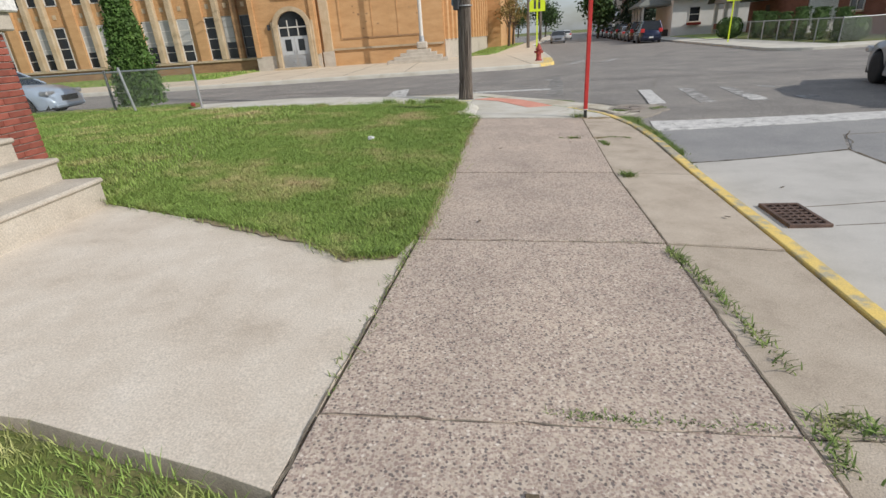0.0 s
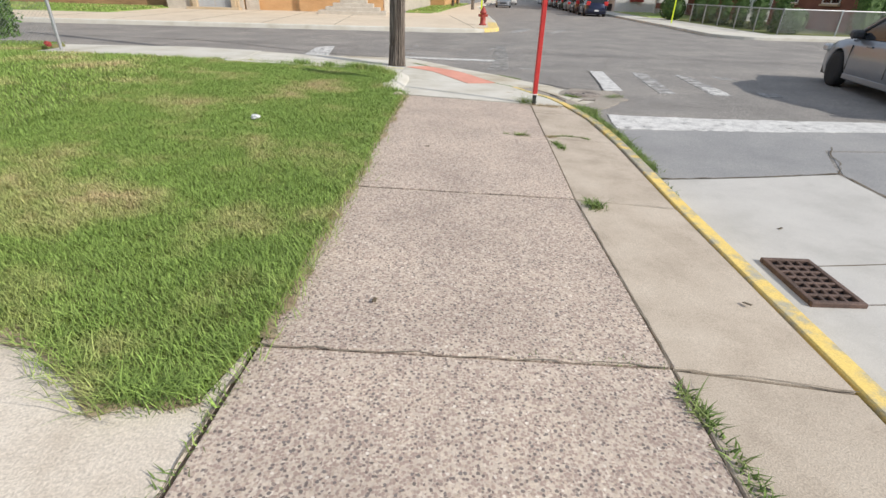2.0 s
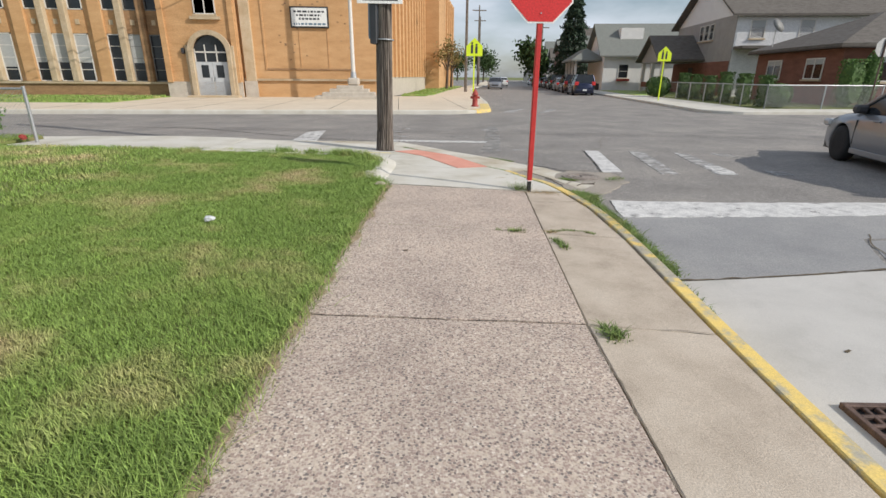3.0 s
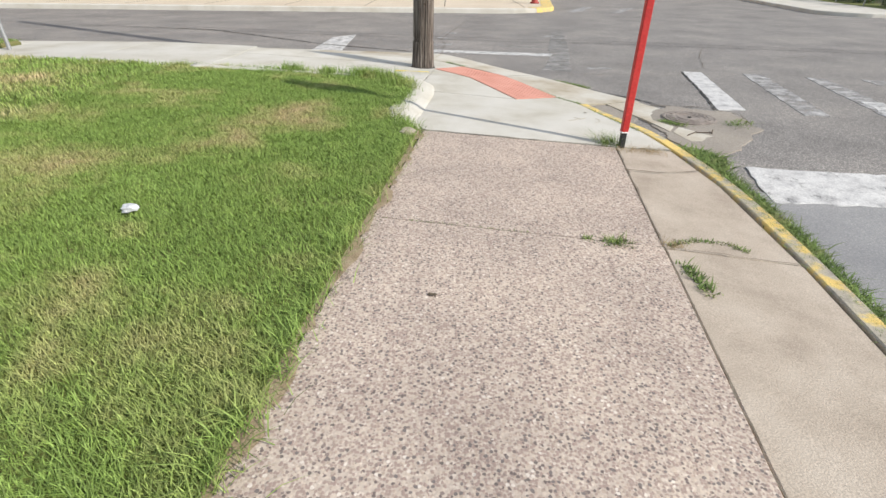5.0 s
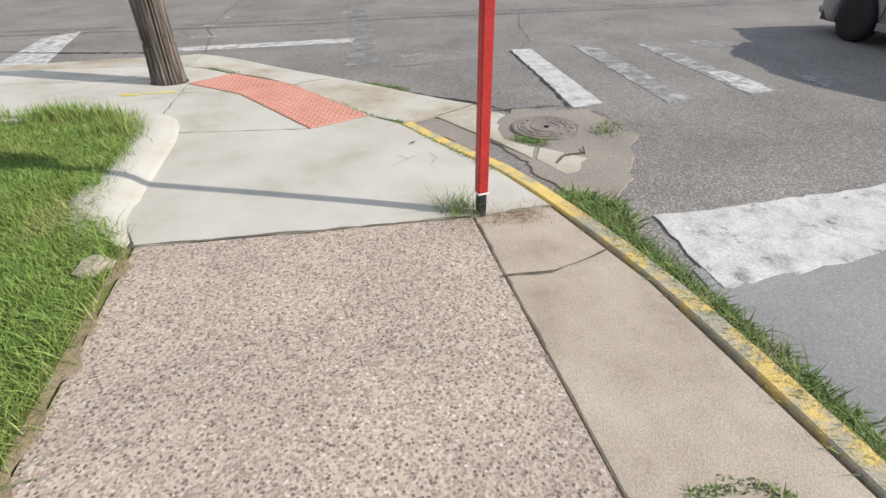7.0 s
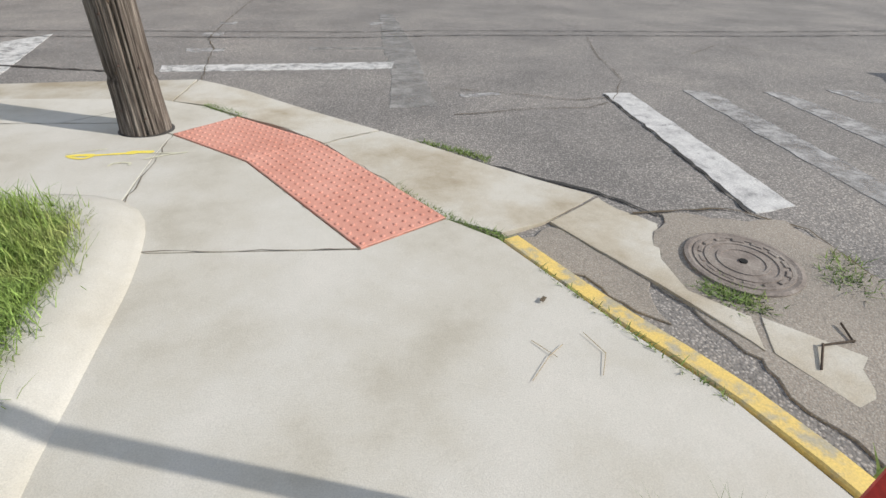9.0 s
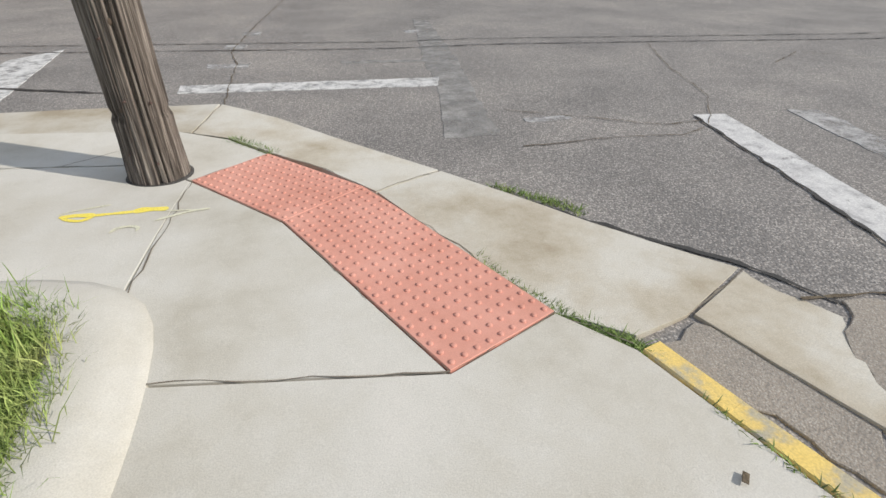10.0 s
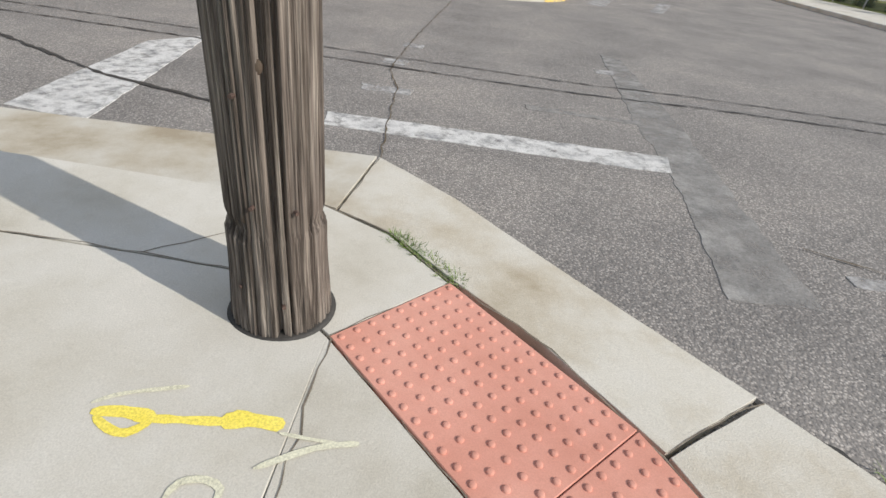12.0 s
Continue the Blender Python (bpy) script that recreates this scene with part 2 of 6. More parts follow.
BRICK_HOUSE = mat("brown_red_house_brick", [(.14, .055, .038), (.19, .078, .052), (.23, .10, .068)], 1.0, 0.9, 0.3, 16, stretch=(1, 1, 3.2), fine=0.2)
HEDGE_M = mat("clipped_hedge_leaf", [(.035, .075, .015), (.06, .12, .025), (.09, .16, .035)], 5, 0.7, 0, 60, island=0.35)
CEDAR_M = mat("arborvitae_leaf", [(.05, .10, .02), (.08, .16, .03), (.11, .19, .04)], 3, 0.75, 0, 60, island=0.4)
PINE_M = mat("spruce_needles", [(.02, .04, .022), (.035, .065, .035)], 3, 0.8, 0, 60, island=0.4)
TREE_M = mat("tree_leaves", [(.03, .065, .015), (.055, .10, .022)], 2, 0.75, 0, 60, island=0.4)
BROWN_LEAF = mat("sparse_yellowing_leaves", [(.20, .15, .05), (.26, .20, .07)], 2, 0.8, 0, 60, island=0.3)
BARK = mat("grey_brown_bark", [(.07, .05, .035), (.12, .09, .065)], 6, 0.95, 0.4, 60, stretch=(1, 1, .3))
TYRE = mat("tyre_rubber", [(.012, .012, .013), (.025, .025, .025)], 9, 0.85, 0.2, 80)
RIM = mat("alloy_wheel", [(.35, .35, .36), (.45, .45, .46)], 9, 0.3, 0, 60, 0.9)
LITTER_M = mat("crumpled_white_plastic", [(.50, .52, .54), (.60, .61, .62)], 20, 0.4, 0.3, 60)
STEEL_BLACK = mat("black_painted_steel", [(.02, .02, .02), (.035, .035, .035)], 5, 0.5, 0.05, 50)
HYD_RED = mat("faded_hydrant_red", [(.30, .04, .03), (.38, .06, .045)], 6, 0.55, 0.1, 60)
WOOD = mat("weathered_pole_timber", [(.018, .014, .012), (.07, .056, .046), (.17, .142, .12), (.27, .235, .20), (.36, .32, .275)], 34.0, 0.9, 1.0, 130, stretch=(1, 1, .03), fine=0.55)
WEED_M = mat("weed_leaves", [(.11, .17, .045), (.17, .25, .06), (.27, .27, .11)], 6, 0.8, 0, 60, island=0.4)
STRAW = mat("dry_straw", [(.34, .25, .13), (.45, .35, .20)], 9, 0.9, 0, 60, island=0.3)


def worn(m, scale, lo, hi):
    """Paint worn through in flecks and patches to the surface below."""
    nt = m.node_tree
    n, l = nt.nodes, nt.links
    tc = n.new("ShaderNodeTexCoord")
    no = n.new("ShaderNodeTexNoise")
    no.inputs["Scale"].default_value, no.inputs["Detail"].default_value, no.inputs["Roughness"].default_value = scale, 9, 0.78
    l.new(tc.outputs["Object"], no.inputs["Vector"])
    mr = n.new("ShaderNodeMapRange")
    mr.inputs["From Min"].default_value, mr.inputs["From Max"].default_value = lo, hi
    l.new(no.outputs["Fac"], mr.inputs["Value"])
    tr = n.new("ShaderNodeBsdfTransparent")
    mx = n.new("ShaderNodeMixShader")
    l.new(mr.outputs[0], mx.inputs[0]), l.new(tr.outputs[0], mx.inputs[1]), l.new(n["Principled BSDF"].outputs[0], mx.inputs[2])
    l.new(mx.outputs[0], n["Material Output"].inputs["Surface"])


worn(FRESH_LINE, 5, .30, .42)
worn(WHITE_LINE, 7, .28, .52)
worn(FADED_LINE, 5, .34, .60)
worn(DUSTY, 4, .24, .62)
worn(YSPRAY, 22, .16, .40)
worn(WSPRAY, 22, .20, .46)


def paint(name, col, rough=0.25, metal=0.5):
    m = mat(name, [col, tuple(min(1, c * 1.12) for c in col)], 2, rough, 0, 40, metal, fine=0.04)
    m.node_tree.nodes["Principled BSDF"].inputs["Coat Weight"].default_value = 0.6
    return m


# grass: green blades with drier patches
GRASS = mat("lawn_grass", [(.52, .41, .23), (.38, .39, .15), (.235, .335, .08), (.215, .32, .075), (.30, .41, .105)], 0.9, 0.6, 0, 60, island=0.45, spec=0.3)
GRASS.node_tree.nodes["Principled BSDF"].inputs["Transmission Weight"].default_value = 0.0


# ---------- builders ----------
def sm(t):
    t = min(1.0, max(0.0, t))
    return t * t * (3 - 2 * t)


def plane_z(x):
    return -0.035 * (min(3.4, max(-4.0, x)) - 1.2)


def walk_z(x, y):
    return plane_z(x) - 0.06 * sm((y - 9.2) / 2.0) - 0.05 * sm((y - 12.0) / 1.6)


def road_z(x, y):
    near = (1 - sm((x - 3.2) / 4.5)) * (1 - sm((y - 6.4) / 2.6))
    return -0.135 - 0.165 * near - 0.03 * (1 - sm((x - 3.0) / 1.5)) * sm((y - 9) / 2)


def lawn_z(x, y):
    return plane_z(x) + 0.02 - 0.05 * sm((y - 10.5) / 2.0)


def thing(name, label, category, at=(0, 0, 0), rz=0.0, group="", kind=""):
    ob = new(name)
    ob.empty_display_size = 0.1
    ob.matrix_world = pose(*at, 0, 0, rz)
    return tagged(ob, label, category, group, kind)


def mesh_of(name, bm, material, smooth=False):
    me = bpy.data.meshes.new(name)
    bm.normal_update()
    bm.to_mesh(me)
    bm.free()
    for m in material if isinstance(material, (list, tuple)) else [material]:
        me.materials.append(m)
    if smooth:
        me.polygons.foreach_set("use_smooth", [True] * len(me.polygons))
    return me


def part(name, bm, material, parent=None, label="", smooth=False):
    """One bmesh as one mesh object under a thing or a part."""
    ob = new(name, bm if isinstance(bm, bpy.types.Mesh) else mesh_of(name, bm, material, smooth))
    ob.parent = parent
    return tagged(ob, label)


def box(bm, x0, x1, y0, y1, z0, z1, bevel=0.0, m=None):
    geo = bmesh.ops.create_cube(bm, size=1.0, matrix=(m or Matrix()) @ Matrix.Translation(((x0 + x1) / 2, (y0 + y1) / 2, (z0 + z1) / 2)) @ Matrix.Diagonal((x1 - x0, y1 - y0, z1 - z0, 1)))
    if bevel:
        edges = list({e for v in geo["verts"] for e in v.link_edges})
        bmesh.ops.bevel(bm, geom=edges, offset=bevel, segments=1, affect="EDGES")
    return bm


def boxm(*a, **k):
    return box(bmesh.new(), *a, **k)


def cyl(bm, p, q, r0, r1=None, seg=12, caps=True):
    p, q = Vector(p), Vector(q)
    d = q - p
    bmesh.ops.create_cone(bm, cap_ends=caps, segments=seg, radius1=r0, radius2=r0 if r1 is None else r1, depth=d.length,
                          matrix=Matrix.Translation((p + q) / 2) @ d.to_track_quat("Z", "Y").to_matrix().to_4x4())
    return bm


def cylm(*a, **k):
    return cyl(bmesh.new(), *a, **k)


def lathe(profile, seg=20):
    bm = bmesh.new()
    rings = [[bm.verts.new((r * math.cos(2 * math.pi * i / seg), r * math.sin(2 * math.pi * i / seg), z)) for i in range(seg)] for r, z in profile]
    for a, b in zip(rings, rings[1:]):
        for i in range(seg):
            bm.faces.new((a[i], a[(i + 1) % seg], b[(i + 1) % seg], b[i]))
    bm.faces.new(rings[-1])
    bm.faces.new(rings[0][::-1])
    return bm


def shrink(pts, d):
    """A polygon drawn in by d."""
    area = sum(a[0] * b[1] - b[0] * a[1] for a, b in zip(pts, pts[1:] + pts[:1]))
    s = 1 if area > 0 else -1
    out = []
    for i, p in enumerate(pts):
        a, c = Vector(pts[i - 1]), Vector(pts[(i + 1) % len(pts)])
        p = Vector(p)
        u, v = (p - a).normalized(), (c - p).normalized()
        n1, n2 = Vector((-u.y, u.x)) * s, Vector((-v.y, v.x)) * s
        b = (n1 + n2)
        k = max(0.35, b.length_squared / 2)
        out.append(tuple(p + b * (d / k) if k > 0.36 else p + n1 * d))
    return out


def slab(pts, zf, lift=0.0, depth=0.15, grid=0.6, gap=0.005, round_=0.006, ragged=0.0):
    """A slab over a polygon that follows zf, with a rounded arris and sides."""
    if ragged:
        fine_pts = []
        for a, b in zip(pts, pts[1:] + pts[:1]):
            n = max(1, int((Vector(b) - Vector(a)).length / 0.06))
            for i in range(n):
                p = Vector(a).lerp(Vector(b), i / n)
                w = noise.noise_vector(Vector((p.x * 5, p.y * 5, 3.3))) * ragged + noise.noise_vector(Vector((p.x * 17, p.y * 17, 1.3))) * ragged * 0.6
                fine_pts.append((p.x + w.x, p.y + w.y))
        pts = fine_pts
    bm = bmesh.new()
    inner = shrink(pts, gap + round_)
    outer = shrink(pts, gap)
    bm.faces.new([bm.verts.new((x, y, 0)) for x, y in inner])
    lo = [min(p[i] for p in pts) for i in (0, 1)]
    hi = [max(p[i] for p in pts) for i in (0, 1)]
    for ax in (0, 1):
        step = max(grid, (hi[ax] - lo[ax]) / 60)
        c = math.floor(lo[ax] / step) * step + step
        while c < hi[ax]:
            no = [0, 0, 0]
            no[ax] = 1
            co = [0, 0, 0]
            co[ax] = c + 0.00013
            bmesh.ops.bisect_plane(bm, geom=bm.verts[:] + bm.edges[:] + bm.faces[:], plane_co=co, plane_no=no)
            c += step
    bmesh.ops.triangulate(bm, faces=[f for f in bm.faces if len(f.verts) > 4])
    rim = [e for e in bm.edges if e.is_boundary]
    cx, cy = sum(p[0] for p in pts) / len(pts), sum(p[1] for p in pts) / len(pts)
    # sides: two rings below the rim
    def outward(v):
        es = [e for e in v.link_edges if e.is_boundary]
        n = Vector((0, 0))
        for e in es:
            f = e.link_faces[0].calc_center_median()
            mid = (e.verts[0].co + e.verts[1].co) / 2
            d = (e.verts[1].co - e.verts[0].co).to_2d().normalized()
            k = Vector((-d.y, d.x))
            n += k if k.dot((mid - f).to_2d()) > 0 else -k
        return n.normalized() if n.length > 0 else n
    verts = {v: outward(v) for e in rim for v in e.verts}
    ring1 = {v: bm.verts.new((v.co.x + n.x * round_, v.co.y + n.y * round_, -round_)) for v, n in verts.items()}
    ring2 = {v: bm.verts.new((v.co.x + n.x * round_, v.co.y + n.y * round_, -depth)) for v, n in verts.items()}
    for e in rim:
        a, b = e.verts
        bm.faces.new((a, b, ring1[b], ring1[a]))
        bm.faces.new((ring1[a], ring1[b], ring2[b], ring2[a]))
    for v in bm.verts:
        v.co.z += zf(v.co.x, v.co.y) + lift
    bmesh.ops.recalc_face_normals(bm, faces=bm.faces[:])
    top = max(bm.faces, key=lambda f: f.calc_area())
    if top.normal.z < 0:
        bmesh.ops.reverse_faces(bm, faces=bm.faces[:])
    return bm


def ribbon(path, profile, closed_ends=True):
    """A profile of (side, height) swept along 3D points; side is to the right of the way."""
    bm = bmesh.new()
    rings = []
    for i, p in enumerate(path):
        a, b = Vector(path[max(0, i - 1)]), Vector(path[min(len(path) - 1, i + 1)])
        d = (b - a).to_2d().normalized()
        r = Vector((d.y, -d.x))
        rings.append([bm.verts.new((p[0] + r.x * s, p[1] + r.y * s, p[2] + h)) for s, h in profile])
    for a, b in zip(rings, rings[1:]):
        for i in range(len(profile) - 1):
            bm.faces.new((a[i], b[i], b[i + 1], a[i + 1]))
    if closed_ends:
        bm.faces.new(rings[0])
        bm.faces.new(rings[-1][::-1])
    bmesh.ops.recalc_face_normals(bm, faces=bm.faces[:])
    return bm


def curve_pts(pts, step=0.15):
    """Points along a smooth line through pts."""
    out = []
    for i in range(len(pts) - 1):
        p0, p1, p2, p3 = (Vector(pts[max(0, min(len(pts) - 1, i + k))]) for k in (-1, 0, 1, 2))
        n = max(1, int((p2 - p1).length / step))
        for j in range(n):
            t = j / n
            out.append(tuple(0.5 * (2 * p1 + (p2 - p0) * t + (2 * p0 - 5 * p1 + 4 * p2 - p3) * t * t + (3 * p1 - p0 - 3 * p2 + p3) * t ** 3)))
    out.append(tuple(pts[-1]))
    return out


def raw_mesh(name, v, tris, material):
    """A triangle mesh from arrays."""
    me = bpy.data.meshes.new(name)
    me.vertices.add(len(v))
    me.vertices.foreach_set("co", np.asarray(v, dtype=np.float32).ravel())
    t = np.asarray(tris, dtype=np.int32)
    me.loops.add(t.size)
    me.loops.foreach_set("vertex_index", t.ravel())
    me.polygons.add(len(t))
    me.polygons.foreach_set("loop_start", np.arange(0, t.size, 3, dtype=np.int32))
    me.materials.append(material)
    me.update(calc_edges=True)
    return me


def blades(name, xy, z, height, width, material, lean=0.5, seed=1):
    """Bent grass blades, three triangles each."""
    rng = np.random.default_rng(seed)
    n = len(xy)
    a = rng.uniform(0, 2 * np.pi, n)
    face = a + rng.uniform(0.8, 2.2, n)
    h = height * rng.uniform(0.55, 1.35, n)
    w = width * rng.uniform(0.7, 1.3, n)
    ln = lean * rng.uniform(0.2, 1.5, n)
    d = np.stack([np.cos(a), np.sin(a)], 1)
    s = np.stack([np.cos(face), np.sin(face)], 1) * (w / 2)[:, None]
    base = np.concatenate([xy, (z - 0.01)[:, None]], 1)
    def at(side, up, out):
        p = base.copy()
        p[:, :2] += side * s + d * (out * ln * h)[:, None]
        p[:, 2] += up * h
        return p
    v = np.stack([at(1, 0, 0), at(-1, 0, 0), at(0.85, .55, .35), at(-0.85, .55, .35), at(0, .95, 1.0)], 1).reshape(-1, 3)
    o = (np.arange(n) * 5)[:, None]
    t = np.concatenate([o + np.array([[0, 1, 3]]), o + np.array([[0, 3, 2]]), o + np.array([[2, 3, 4]])], 0)
    return raw_mesh(name, v, t, material)


def leaves(name, centres, size, material, seed=1, flat=0.0):
    """Small leaf-shaped pairs of triangles turned every way."""
    rng = np.random.default_rng(seed)
    n = len(centres)
    u = rng.normal(size=(n, 3))
    u[:, 2] *= 1 - flat
    u /= np.linalg.norm(u, axis=1)[:, None]
    w = np.cross(u, rng.normal(size=(n, 3)))
    w /= np.linalg.norm(w, axis=1)[:, None]
    s = (size * rng.uniform(0.6, 1.4, n))[:, None]
    c = np.asarray(centres)
    v = np.stack([c - u * s, c + w * s * .45, c + u * s, c - w * s * .45], 1).reshape(-1, 3)
    o = (np.arange(n) * 4)[:, None]
    return raw_mesh(name, v, np.concatenate([o + np.array([[0, 1, 2]]), o + np.array([[0, 2, 3]])], 0), material)


def inside(poly, xy):
    x, y = xy[:, 0], xy[:, 1]
    r = np.zeros(len(xy), bool)
    for (x0, y0), (x1, y1) in zip(poly, poly[1:] + poly[:1]):
        if y0 == y1:
            continue
        c = ((y0 > y) != (y1 > y)) & (x < (x1 - x0) * (y - y0) / (y1 - y0) + x0)
        r ^= c
    return r


# ---------- ground, road ----------
part("ground", box(bmesh.new(), -900, 900, -400, 1500, -0.9, -0.45), SOIL).name = "ground"
tagged(bpy.data.objects["ground"], "flat green and brown ground reaching the horizon", "ground", kind="structure")

xs = sorted(set([-90, -60, -40, -25] + list(np.round(np.arange(-16, 14.01, 0.5), 2)) + [16, 20, 26, 34, 45, 60, 90]))
ys = sorted(set([-30, -15, -6] + list(np.round(np.arange(-3, 17.01, 0.5), 2)) + [19, 22, 26, 34, 45, 60, 90, 140, 250]))
rb = bmesh.new()
gridv = [[rb.verts.new((x, y, road_z(x, y))) for y in ys] for x in xs]
for i in range(len(xs) - 1):
    for j in range(len(ys) - 1):
        rb.faces.new((gridv[i][j], gridv[i + 1][j], gridv[i + 1][j + 1], gridv[i][j + 1]))
road = tagged(part("road", rb, ASPHALT, smooth=True), "worn grey asphalt road with cracks and faded paint", "road", kind="structure")

PAD = [(2.5, -6.0), (2.7, 2.0), (2.95, 4.3), (3.2, 6.52), (5.36, 6.46), (5.12, 4.58), (4.7, -6.0)]
pad = tagged(part("concrete_road_pad", slab(PAD, road_z, 0.006, 0.05, 0.5), CONC_PAD), "pale grey concrete road slab beside the kerb", "road", kind="structure")
for k, (a, b) in enumerate((((3.72, 4.70), (5.12, 4.66)), ((3.7, 4.22), (5.06, 4.14)), ((3.0, 1.2), (4.75, 1.1)))):
    d = Vector(b) - Vector(a)
    n = Vector((-d.y, d.x)).normalized() * 0.005
    part("joint", slab([(a[0] - n.x, a[1] - n.y), (b[0] - n.x, b[1] - n.y), (b[0] + n.x, b[1] + n.y), (a[0] + n.x, a[1] + n.y)], road_z, 0.0085, 0.01, 0.6, 0, 0.001), DIRT, pad)
tagged(part("asphalt_patch", slab([(3.3, 6.54), (5.38, 6.48), (5.8, 7.2), (9.0, 6.7), (9.0, 7.8), (3.6, 8.3)], road_z, 0.005, 0.04, 0.5), SMOOTH_ASPHALT), "smooth light grey asphalt patch before the stop line", "road", kind="structure")
tagged(part("side_asphalt", slab([(5.38, 6.44), (5.14, 4.58), (4.72, -6), (12, -6), (12, 6.4), (9, 6.7), (5.8, 7.15)], road_z, 0.004, 0.04, 1.0), SMOOTH_ASPHALT), "smooth light grey asphalt lane", "road", kind="structure")


def crack(pts, width=0.012, zf=road_z, lift=0.010, seed=0, material=DIRT, name="road_crack", label="dark jagged crack in the road surface"):
    rng = random.Random(seed)
    fine = []
    for a, b in zip(pts, pts[1:]):
        n = max(2, int((Vector(b) - Vector(a)).length / 0.08))
        for i in range(n):
            p = Vector(a).lerp(Vector(b), i / n)
            fine.append((p.x + rng.uniform(-.012, .012), p.y + rng.uniform(-.012, .012)))
    fine.append(pts[-1])
    bm = bmesh.new()
    last = None
    for i, p in enumerate(fine):
        q = fine[min(i + 1, len(fine) - 1)]
        o = fine[max(i - 1, 0)]
        d = (Vector(q) - Vector(o)).normalized()
        w = width * rng.uniform(0.3, 1.2)
        pair = [bm.verts.new((p[0] + s * d.y * w, p[1] - s * d.x * w, zf(p[0], p[1]) + lift)) for s in (-.5, .5)]
        if last:
            bm.faces.new((last[0], pair[0], pair[1], last[1]))
        last = pair
    bmesh.ops.recalc_face_normals(bm, faces=bm.faces[:])
    return tagged(part(name, bm, material), label, "crack", kind="structure")


crack([(3.3, 6.53), (4.2, 6.5), (5.37, 6.47)], 0.03, seed=1)
crack([(5.37, 6.47), (5.13, 4.58), (4.9, 1.0), (4.76, -3)], 0.03, seed=2)
crack([(5.37, 6.47), (5.62, 6.75), (5.7, 7.0), (5.95, 7.3)], 0.012, seed=3)
crack([(-9.0, 19.4), (-5, 18.6), (-1.4, 16.1), (0.4, 15.3)], 0.05, seed=4, material=TAR, label="dark tar-sealed seam across the street")
crack([(1.03, 14.7), (1.05, 15.4), (1.1, 16.5), (1.0, 17.12), (1.31, 19.17), (2.06, 23.3)], 0.014, seed=5)
crack([(-6, 18.75), (-1.3, 17.75), (2.2, 16.98), (6.2, 16.2), (10, 15.4), (18, 14.2)], 0.035, seed=6, material=TAR)
crack([(-6, 19.2), (-1.3, 18.2), (2.4, 17.4), (6.4, 16.55), (10, 15.8), (18, 14.6)], 0.03, seed=7, material=TAR)
crack([(5.0, 13.0), (5.6, 13.7), (6.0, 14.8), (6.6, 16)], 0.01, seed=8)
crack([(3.5, 13.9), (4.6, 13.1), (5.0, 13.1)], 0.014, seed=9)
crack([(5.02, 13.2), (4.75, 12.0), (4.43, 10.75)], 0.035, seed=12, material=TAR, label="dark broken asphalt edge beside the crosswalk bar")
crack([(3.3, 13.05), (3.9, 13.0), (4.6, 12.85), (4.9, 12.95)], 0.014, seed=13)
crack([(1.0, 14.70), (1.5, 14.16), (2.0, 13.5), (2.55, 12.77), (3.18, 11.9), (3.66, 11.3), (3.86, 10.9)], 0.035, seed=14, material=TAR, label="dark crumbled seam between gutter and asphalt")
crack([(7.4, 14.6), (8.2, 15.0), (8.9, 14.4)], 0.014, seed=10)
crack([(3.72, 10.98), (4.3, 10.85), (4.6, 10.5), (4.45, 9.9), (4.0, 9.5)], 0.022, seed=11)


def marking(pts, material, label, lift=0.006, ragged=0.012):
    return tagged(part("road_marking", slab(pts, road_z, lift, 0.006, 0.7, 0, 0.002, ragged), material), label, "road marking", kind="structure")


marking([(3.64, 8.13), (3.75, 8.77), (5.4, 8.56), (9.4, 8.3), (9.4, 7.75), (5.3, 7.98)], FRESH_LINE, "thick chipped white stop line", 0.009, 0.035)
marking([(5.04, 13.25), (5.33, 13.18), (4.79, 10.74), (4.45, 10.74)], FRESH_LINE, "solid white crosswalk bar")
marking([(5.97, 13.13), (6.25, 13.03), (5.66, 10.5), (5.36, 10.53)], FADED_LINE, "faded white crosswalk bar", ragged=0.03)
marking([(6.82, 12.85), (7.06, 12.76), (6.63, 10.38), (6.27, 10.37)], FADED_LINE, "faded white crosswalk bar", ragged=0.03)
marking([(6.55, 11.25), (6.8, 11.2), (6.63, 10.40), (6.30, 10.38)], WHITE_LINE, "scuffed white end of a crosswalk bar", 0.009, 0.04)
marking([(7.63, 12.74), (7.93, 12.6), (7.85, 12.2), (7.54, 12.3)], FADED_LINE, "scuffed remnant of a crosswalk bar", ragged=0.04)
marking([(7.30, 10.7), (7.6, 10.6), (7.55, 10.3), (7.2, 10.35)], FADED_LINE, "scuffed remnant of a crosswalk bar", ragged=0.04)
marking([(0.57, 15.32), (0.56, 15.62), (3.26, 15.19), (3.16, 14.87)], WHITE_LINE, "thin white crosswalk line")
marking([(2.77, 13.4), (3.22, 13.34), (3.38, 14.15), (3.75, 16.1), (4.12, 18.6), (3.94, 19.0), (3.33, 16.1), (3.13, 14.8)], DUSTY, "pale dusty strip of worn crosswalk paint", 0.0045, 0.03)
marking([(0.77, 16.32), (0.76, 16.5), (1.25, 16.43), (1.22, 16.26)], FADED_LINE, "faded crosswalk line", ragged=0.03)
marking([(2.3, 16.16), (2.32, 16.28), (3.37, 16.03), (3.33, 15.92)], DUSTY, "faded crosswalk line", ragged=0.03)
marking([(3.5, 17.82), (3.53, 18.0), (3.78, 17.95), (3.72, 17.76)], FADED_LINE, "faded paint remnant", ragged=0.03)
marking([(3.55, 13.54), (3.57, 13.63), (4.0, 13.58), (3.95, 13.48)], FADED_LINE, "faded paint remnant", ragged=0.03)
